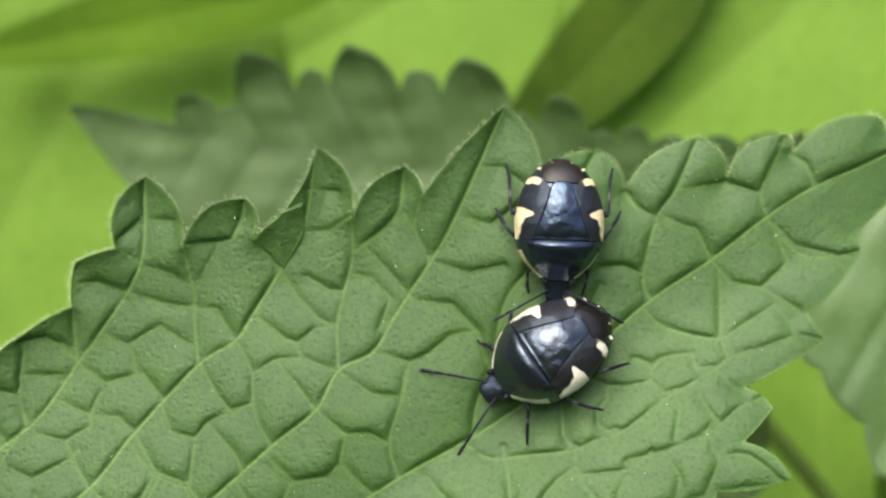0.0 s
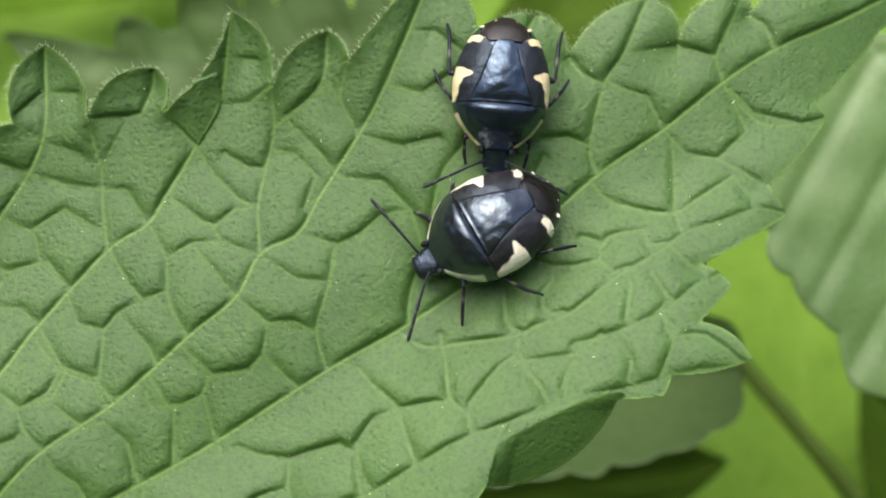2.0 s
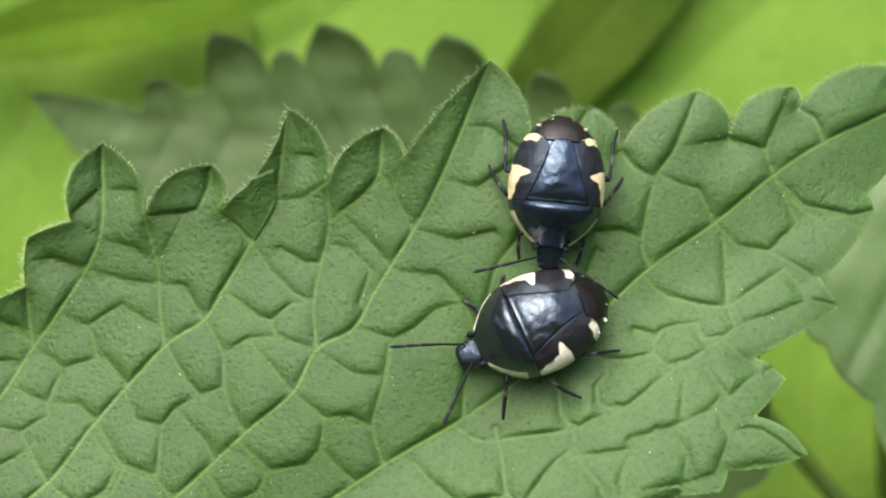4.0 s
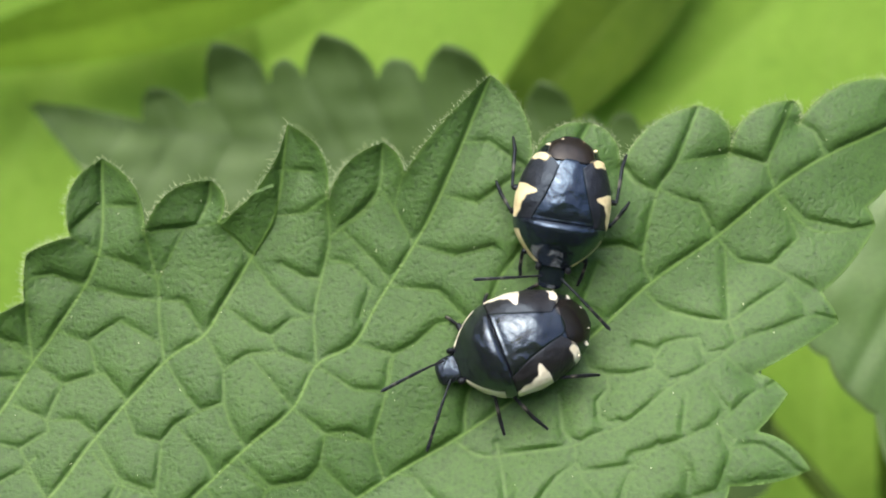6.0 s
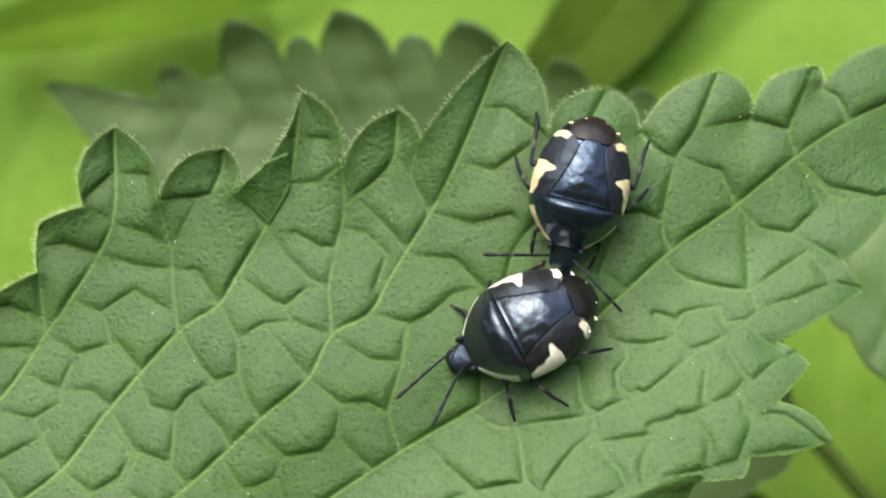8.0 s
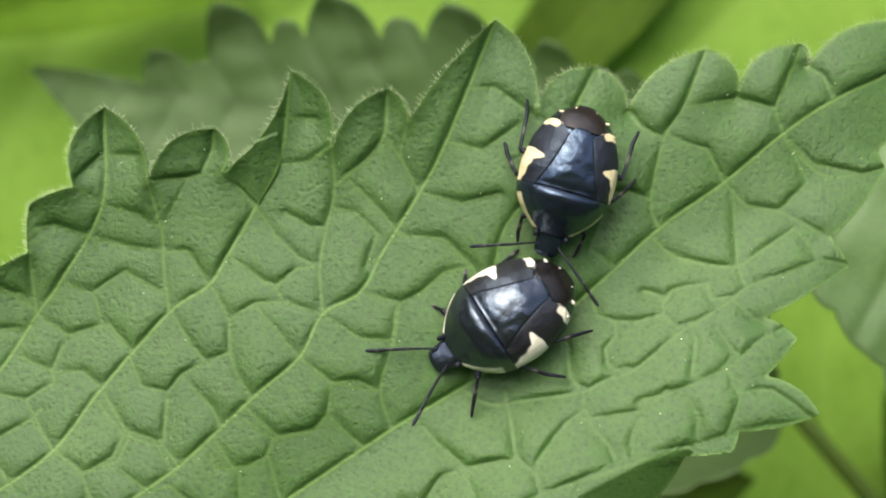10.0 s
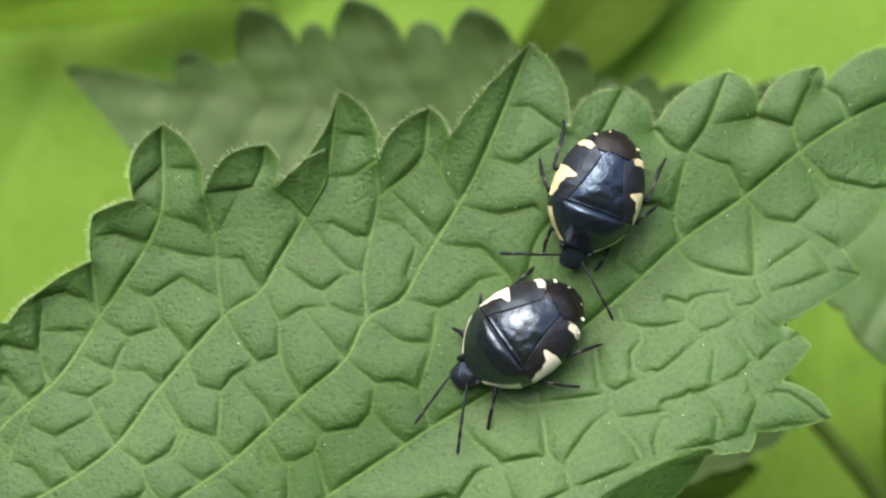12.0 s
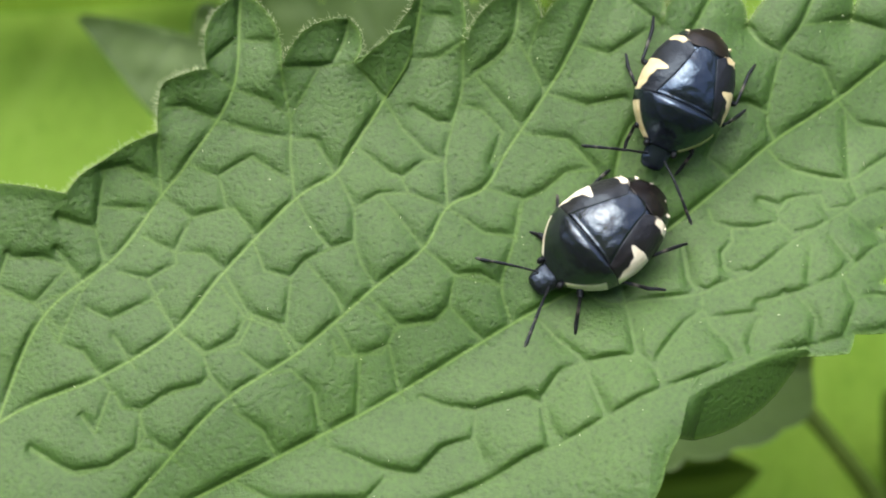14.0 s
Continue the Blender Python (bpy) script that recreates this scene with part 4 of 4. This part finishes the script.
def bug(label, black, wing, film_mat, scale, leg_joints):
    """A shield bug, head towards +x, its back up; feet at z = 0."""
    root = tagged(new("shield_bug"), label, "insect", "shield bugs on the leaf")
    # rounded underside and flanks
    th = np.linspace(0, 2 * np.pi, 49)[:-1]
    xs = np.linspace(-2.93, 2.95, 60)
    w, e, t = half_width(xs) * 0.985, edge_line(xs), top_line(xs)
    cy, cz = np.cos(th), np.sin(th)
    yy = w[:, None] * np.sign(cy) * np.abs(cy) ** 0.85
    zz = np.where(cz[None] > 0, dorsal(xs[:, None], yy) - 0.10, e[:, None] - 0.08 + 0.55 * cz[None] * np.minimum(1, w[:, None]))
    vs = np.stack([np.repeat(xs[:, None], 48, 1), yy, zz], -1).reshape(-1, 3)
    fs = [(i * 48 + k, i * 48 + (k + 1) % 48, (i + 1) * 48 + (k + 1) % 48, (i + 1) * 48 + k) for i in range(59) for k in range(48)]
    fs += [tuple(range(48))[::-1], tuple(range(59 * 48, 60 * 48))]
    mesh_object("abdomen", vs, fs, black, root, attr=("pale", np.zeros(len(vs))))
    # pronotum, pale along its front sides
    pn = lambda x: half_width(x) + 0.03
    plate("pronotum", (1.0, 2.98), lambda x: -pn(x), pn, 0.08, 0.22, black, root,
          lambda x, y: soft(np.abs(y) - (pn(x) - 0.16)) * soft(x - 1.5) * soft(2.8 - x), "black pronotum with pale side edges", 60, 80)
    # scutellum
    sc = lambda x: curve(x, (-1.9, -1.78, -1.5, -0.9, 0.0, 0.8, 1.05), (0.02, 0.34, 0.56, 0.72, 1.02, 1.36, 1.46), 0.1)
    plate("scutellum", (-1.85, 1.02), lambda x: -sc(x), sc, 0.06, 0.07, black, root, label="glossy black scutellum", nu=90, nv=60, ripple=0.004)
    # forewings with their comma-shaped marks and rear spots
    for sgn, part_name in ((1, "forewing"), (-1, "forewing")):
        inner = lambda x: np.where(x > -1.5, sc(x) - 0.04, np.interp(x, (-2.05, -1.5), (1.05, 0.55)))

        def marks(x, y):
            a, wd = np.abs(y), half_width(x)
            depth = wd - a
            comma = soft(np.interp(x, (-0.56, -0.5, -0.42, -0.3, -0.2, -0.1, 0.0, 0.3, 0.75, 1.05), (-0.1, 0.3, 0.42, 0.74, 0.8, 0.68, 0.42, 0.3, 0.2, 0.1)) - depth + 0.02 * np.sin(11 * x + 7 * a), 0.06)
            spot = soft(0.2 - np.hypot((x + 1.80) * 1.1, (a - 1.3) * 0.55) + 0.05 * np.sin(14 * a + 5 * x) + 0.03 * np.sin(9 * x), 0.06)
            return np.maximum(comma, spot)
        lo = (lambda x: inner(x)) if sgn > 0 else (lambda x: -half_width(x) - 0.01)
        hi = (lambda x: half_width(x) + 0.01) if sgn > 0 else (lambda x: -inner(x))
        plate(part_name, (-2.02, 1.02), lo, hi, 0.03, 0.03, wing, root, marks, "black forewing with a cream comma mark and spot", 110, 60)
    mb = lambda x: np.interp(x, (-2.9, -2.8, -2.5, -2.0, -1.7), (0.15, 0.55, 0.95, 1.1, 0.7))
    plate("wing_membrane", (-2.9, -1.72), lambda x: -mb(x), mb, 0.0, 0.06, film_mat, root, label="dull brown wing membrane", nu=40, nv=40)
    # pale dots round the rear rim
    for ang in (-62, -38, -14, 14, 38, 62):
        a = radians(ang)
        x, y = -1.15 - 1.66 * math.cos(a), 1.95 * math.sin(a)
        yc = math.copysign(min(abs(y), half_width(x) * 1.0), y)
        c = np.array([x + 0.06 * math.cos(a), yc * 0.93, float(dorsal(x, yc * 0.93)) + 0.01])
        g = np.linspace(0, np.pi, 7)
        q = np.linspace(0, 2 * np.pi, 11)[:-1]
        sv = np.array([((0.068 + 0.025 * math.sin(3 * k + ang)) * math.sin(i) * math.cos(k), (0.09 + 0.04 * math.cos(ang)) * math.sin(i) * math.sin(k), 0.05 * math.cos(i)) for i in g for k in q]) + c
        sf = [(i * 10 + k, i * 10 + (k + 1) % 10, (i + 1) * 10 + (k + 1) % 10, (i + 1) * 10 + k) for i in range(6) for k in range(10)]
        mesh_object("rim_spot", sv, sf, black, root, "cream dot on the rim", ("pale", np.ones(len(sv))))
    # head: a flat rounded shield with eyes
    nu, nv = 30, 24
    hx = np.linspace(2.75, 3.92, nu)
    hw = np.interp(hx, (2.75, 2.95, 3.25, 3.6, 3.82, 3.92), (0.60, 0.62, 0.60, 0.57, 0.50, 0.30))
    q = np.linspace(0, 2 * np.pi, nv + 1)[:-1]
    ht = np.interp(hx, (2.75, 3.2, 3.75, 3.92), (1.14, 1.04, 0.84, 0.66))
    hb = np.interp(hx, (2.75, 3.92), (0.7, 0.42))
    hv = np.array([(hx[i], hw[i] * math.cos(k), (ht[i] + hb[i]) / 2 + (ht[i] - hb[i]) / 2 * math.copysign(abs(math.sin(k)) ** 0.75, math.sin(k))) for i in range(nu) for k in q])
    hf = [(i * nv + k, i * nv + (k + 1) % nv, (i + 1) * nv + (k + 1) % nv, (i + 1) * nv + k) for i in range(nu - 1) for k in range(nv)] + [tuple(range(nv))[::-1], tuple(range((nu - 1) * nv, nu * nv))]
    head = mesh_object("head", hv, hf, black, root, attr=("pale", np.zeros(len(hv))))
    for sgn in (1, -1):
        g = np.linspace(0, np.pi, 9)
        k2 = np.linspace(0, 2 * np.pi, 13)[:-1]
        ev = np.array([(3.02 + 0.17 * math.sin(i) * math.cos(k), sgn * 0.68 + 0.14 * math.sin(i) * math.sin(k), 1.12 + 0.17 * math.cos(i)) for i in g for k in k2])
        ef = [(i * 12 + k, i * 12 + (k + 1) % 12, (i + 1) * 12 + (k + 1) % 12, (i + 1) * 12 + k) for i in range(8) for k in range(12)]
        mesh_object("eye", ev, ef, BLACK_LEG, head, attr=("pale", np.zeros(len(ev))))
    # antennae, each a keyed part: joints along its own +x
    feelers = []
    for sgn in (1, -1):
        pts = smooth_line([(0, 0, 0), (0.35, 0, 0.05), (1.0, 0, 0.16), (1.9, 0, 0.10), (2.5, 0, 0.0), (3.15, 0, -0.12)], 0.06)
        r = 0.052 + 0.03 * np.interp(pts[:, 0], (0, 1.0, 1.05, 1.9, 2.0, 2.5, 2.6, 3.0, 3.15), (0, 0, 0.3, 0.8, 0.2, 1.2, 0.6, 1.1, 0))
        r *= 1 - 0.35 * (np.abs(((pts[:, 0] + 0.02) % 0.62) - 0.31) > 0.28)
        tv, tf = tube(pts, r, 8)
        px_ = np.repeat(pts[:, 0], 8)
        pl = 0.08 * np.exp(-(((px_ - 1.92) / 0.05) ** 2)) + 0.08 * np.exp(-(((px_ - 2.52) / 0.05) ** 2))
        f = mesh_object("antenna", tv, tf, BLACK_LEG, root, "jointed black antenna", ("pale", pl))
        f.matrix_basis = pose(3.4 * MM, sgn * 0.42 * MM, 1.0 * MM, 0, 0, sgn * 40)
        feelers.append(f)
    # legs: femur (the part), with tibia and tarsus under it
    legs = []
    for sgn in (1, -1):
        for hip, knee, ankle, toe in leg_joints:
            h = np.array([hip[0], sgn * hip[1], 0.72])
            k, a, o = (np.array([p[0], sgn * p[1], p[2]]) for p in (knee, ankle, toe))
            ln = smooth_line([(0, 0, 0), (k - h) * 0.5 + (0, 0, 0.08), k - h], 0.08)
            tv, tf = tube(ln, 0.11 + 0.06 * np.sin(np.linspace(0.3, 3.0, len(ln))), 10)
            leg = mesh_object("leg", tv, tf, BLACK_LEG, root, "black jointed leg with a pale band", ("pale", np.zeros(len(tv))))
            leg.matrix_basis = Matrix.Translation(Vector(h) * MM)
            ln = smooth_line([k - h, (k + a) / 2 - h + (0, 0, 0.04), a - h], 0.06)
            s = np.linspace(0, 1, len(ln))
            tv, tf = tube(ln, 0.07 + 0.02 * s, 8)
            band = np.repeat(np.exp(-(((s - 0.5) / 0.11) ** 4)) * 0.1, 8)
            mesh_object("tibia", tv, tf, BLACK_LEG, leg, attr=("pale", band))
            ln = smooth_line([a - h, (a + o) / 2 - h + (0, 0, 0.05), o - h], 0.06)
            tv, tf = tube(ln, np.linspace(0.09, 0.06, len(ln)), 8)
            mesh_object("tarsus", tv, tf, BLACK_LEG, leg, attr=("pale", np.zeros(len(tv))))
            legs.append(leg)
    root.scale = (scale,) * 3
    return root, feelers, legs


BLUE_BLACK = shell_material("blue_black_shell", (0.006, 0.008, 0.013), (0.011, 0.014, 0.021), *CREAM, 0.2, 0.22, 0.14, 0.25, 1.0, (0.45, 0.68, 1.0))
JET_BLACK = shell_material("jet_black_shell", (0.006, 0.007, 0.010), (0.012, 0.013, 0.017), *IVORY, 0.2, 0.22, 0.14, 0.35, 1.0)
DULL_BLUE = shell_material("dull_blue_black_wing", (0.010, 0.011, 0.015), (0.018, 0.018, 0.024), *CREAM, 0.42, 0.35, 0.3, 0.0, 0.5)
DULL_BLACK = shell_material("dull_black_wing", (0.011, 0.010, 0.012), (0.020, 0.018, 0.019), *IVORY, 0.42, 0.35, 0.3, 0.0, 0.5)
# hip, knee, ankle and toe of the front, middle and hind leg of one side
UPPER_LEGS = (((2.0, 0.7), (2.5, 1.45, 0.9), (3.2, 1.4, 0.3), (3.6, 1.3, 0.1)),
              ((0.9, 1.0), (0.75, 2.25, 0.95), (0.05, 2.75, 0.3), (-0.5, 3.05, 0.1)),
              ((-0.3, 1.0), (-0.3, 2.35, 0.95), (-2.0, 2.45, 0.4), (-2.6, 2.6, 0.1)))
LOWER_LEGS = (((2.0, 0.7), (2.35, 1.7, 0.85), (2.85, 2.55, 0.3), (3.1, 3.05, 0.1)),
              ((0.9, 1.0), (1.0, 2.1, 0.9), (0.35, 3.0, 0.3), (-0.15, 3.55, 0.1)),
              ((-0.4, 1.0), (-0.9, 2.0, 0.9), (-1.9, 2.2, 0.4), (-2.5, 2.35, 0.1)))
upper_bug, upper_feelers, upper_legs = bug("blue-black shield bug with cream-yellow marks on the leaf", BLUE_BLACK, DULL_BLUE, MEMBRANE, 1.0, UPPER_LEGS)
lower_bug, lower_feelers, lower_legs = bug("larger glossy black shield bug with ivory-white marks", JET_BLACK, DULL_BLACK, DARK_MEMBRANE, 1.06, LOWER_LEGS)


def motions():
    # seconds, place on the leaf and heading in degrees
    upper = ((0, 5.46, 4.10, -90.3), (1.5, 5.64, 4.13, -93.6), (3, 5.69, 4.14, -94), (5.3, 5.80, 3.95, -97.3), (6.5, 6.01, 3.71, -99.8), (7.5, 5.98, 3.36, -102.4),
             (8.2, 5.95, 3.23, -104), (10.3, 5.92, 2.75, -106.6), (11, 5.92, 2.72, -108.5), (12.5, 5.76, 2.58, -110.9), (13, 5.62, 2.52, -111.6), (14, 5.51, 2.20, -112.5))
    lower = ((0, 4.95, -2.05, -141), (1.5, 5.05, -1.98, -145.5), (3, 4.95, -2.08, -147.5), (5.3, 4.05, -2.2, -156), (6.5, 3.6, -2.5, -153.6), (7.5, 3.48, -2.8, -150.5),
             (8.2, 3.32, -2.88, -149), (10.3, 2.75, -3.55, -143), (11, 2.32, -3.78, -142), (12.5, 1.97, -4.08, -139.6), (13, 1.91, -4.22, -138.3), (14, 1.72, -4.31, -137.3))
    walk(upper_bug, [(t, place(x, y, float(leaf_form(x, y)) + 0.3, 0, 0, h)) for t, x, y, h in upper])
    walk(lower_bug, [(t, place(x + 0.55, y - 0.27, float(leaf_form(x, y)) + 0.3, 0, 0, h - 4) @ pose(0, 0, 0, 15)) for t, x, y, h in lower])
    # antennae: seconds, swing of the two in degrees, and how far each is lifted
    swings = ((0, -44, 0, 23, 0), (0.5, -14, 0, 28, 0), (1, -27, 5, 30, 0), (1.5, -82, 10, 28, 0), (2, -78, 10, 46, 10), (2.5, -6, 0, 32, 10), (3, -35, 0, 38, 40),
              (5.3, 3, 35, 45, 0), (5.5, -6, 25, 45, 0), (6, 10, 25, 51, 0), (6.5, -22, 10, 41, 0), (7, -48, 15, 43, 15), (7.5, 6, 20, 36, 30), (8, 16, 12, 41, 30),
              (8.2, 1, 12, 42, 30), (10.3, -31, 0, 32, 25), (10.5, 18, 10, 50, 15), (11, -56, 15, 39, 15), (11.5, -14, 0, 43, 10), (12, 20, 15, 47, 0),
              (12.5, -13, 0, 45, -5), (13, -67, 15, 26, 25), (13.5, -4, 0, 54, 10), (14, -49, 5, 33, 25))
    walk(lower_feelers[1], [(t, pose(3.4 * MM, -0.42 * MM, 1.0 * MM, 0, -l1, a1)) for t, a1, l1, a2, l2 in swings])
    walk(lower_feelers[0], [(t, pose(3.4 * MM, 0.42 * MM, 1.0 * MM, 0, -l2, a2)) for t, a1, l1, a2, l2 in swings])
    # the front leg of the larger bug feels about as it walks; the middle one follows
    steps = ((0, -8), (1.5, -1), (3, -18), (5.3, 22), (6.5, 22), (7.5, 20), (8.2, 12), (10.3, -17), (11, -6), (12.5, -26), (13, -20), (14, -17))
    for leg, hip, gain in ((lower_legs[0], (2.0, 0.7), 1.0), (lower_legs[1], (0.9, 1.0), -0.5)):
        walk(leg, [(t, pose(hip[0] * MM, hip[1] * MM, 0.72 * MM, 0, 0, a * gain)) for t, a in steps])
    sways = ((0, 62, -60), (3, 66, -65), (5.3, 52, -78), (6.5, 52, -78), (7.5, 57, -78), (8.2, 56, -76), (11, 48, -70), (12.5, 48, -72), (14, 45, -70))
    walk(upper_feelers[0], [(t, pose(3.4 * MM, 0.42 * MM, 1.0 * MM, 0, -12, a)) for t, a, b in sways])
    walk(upper_feelers[1], [(t, pose(3.4 * MM, -0.42 * MM, 1.0 * MM, 0, -12, b)) for t, a, b in sways])


motions()
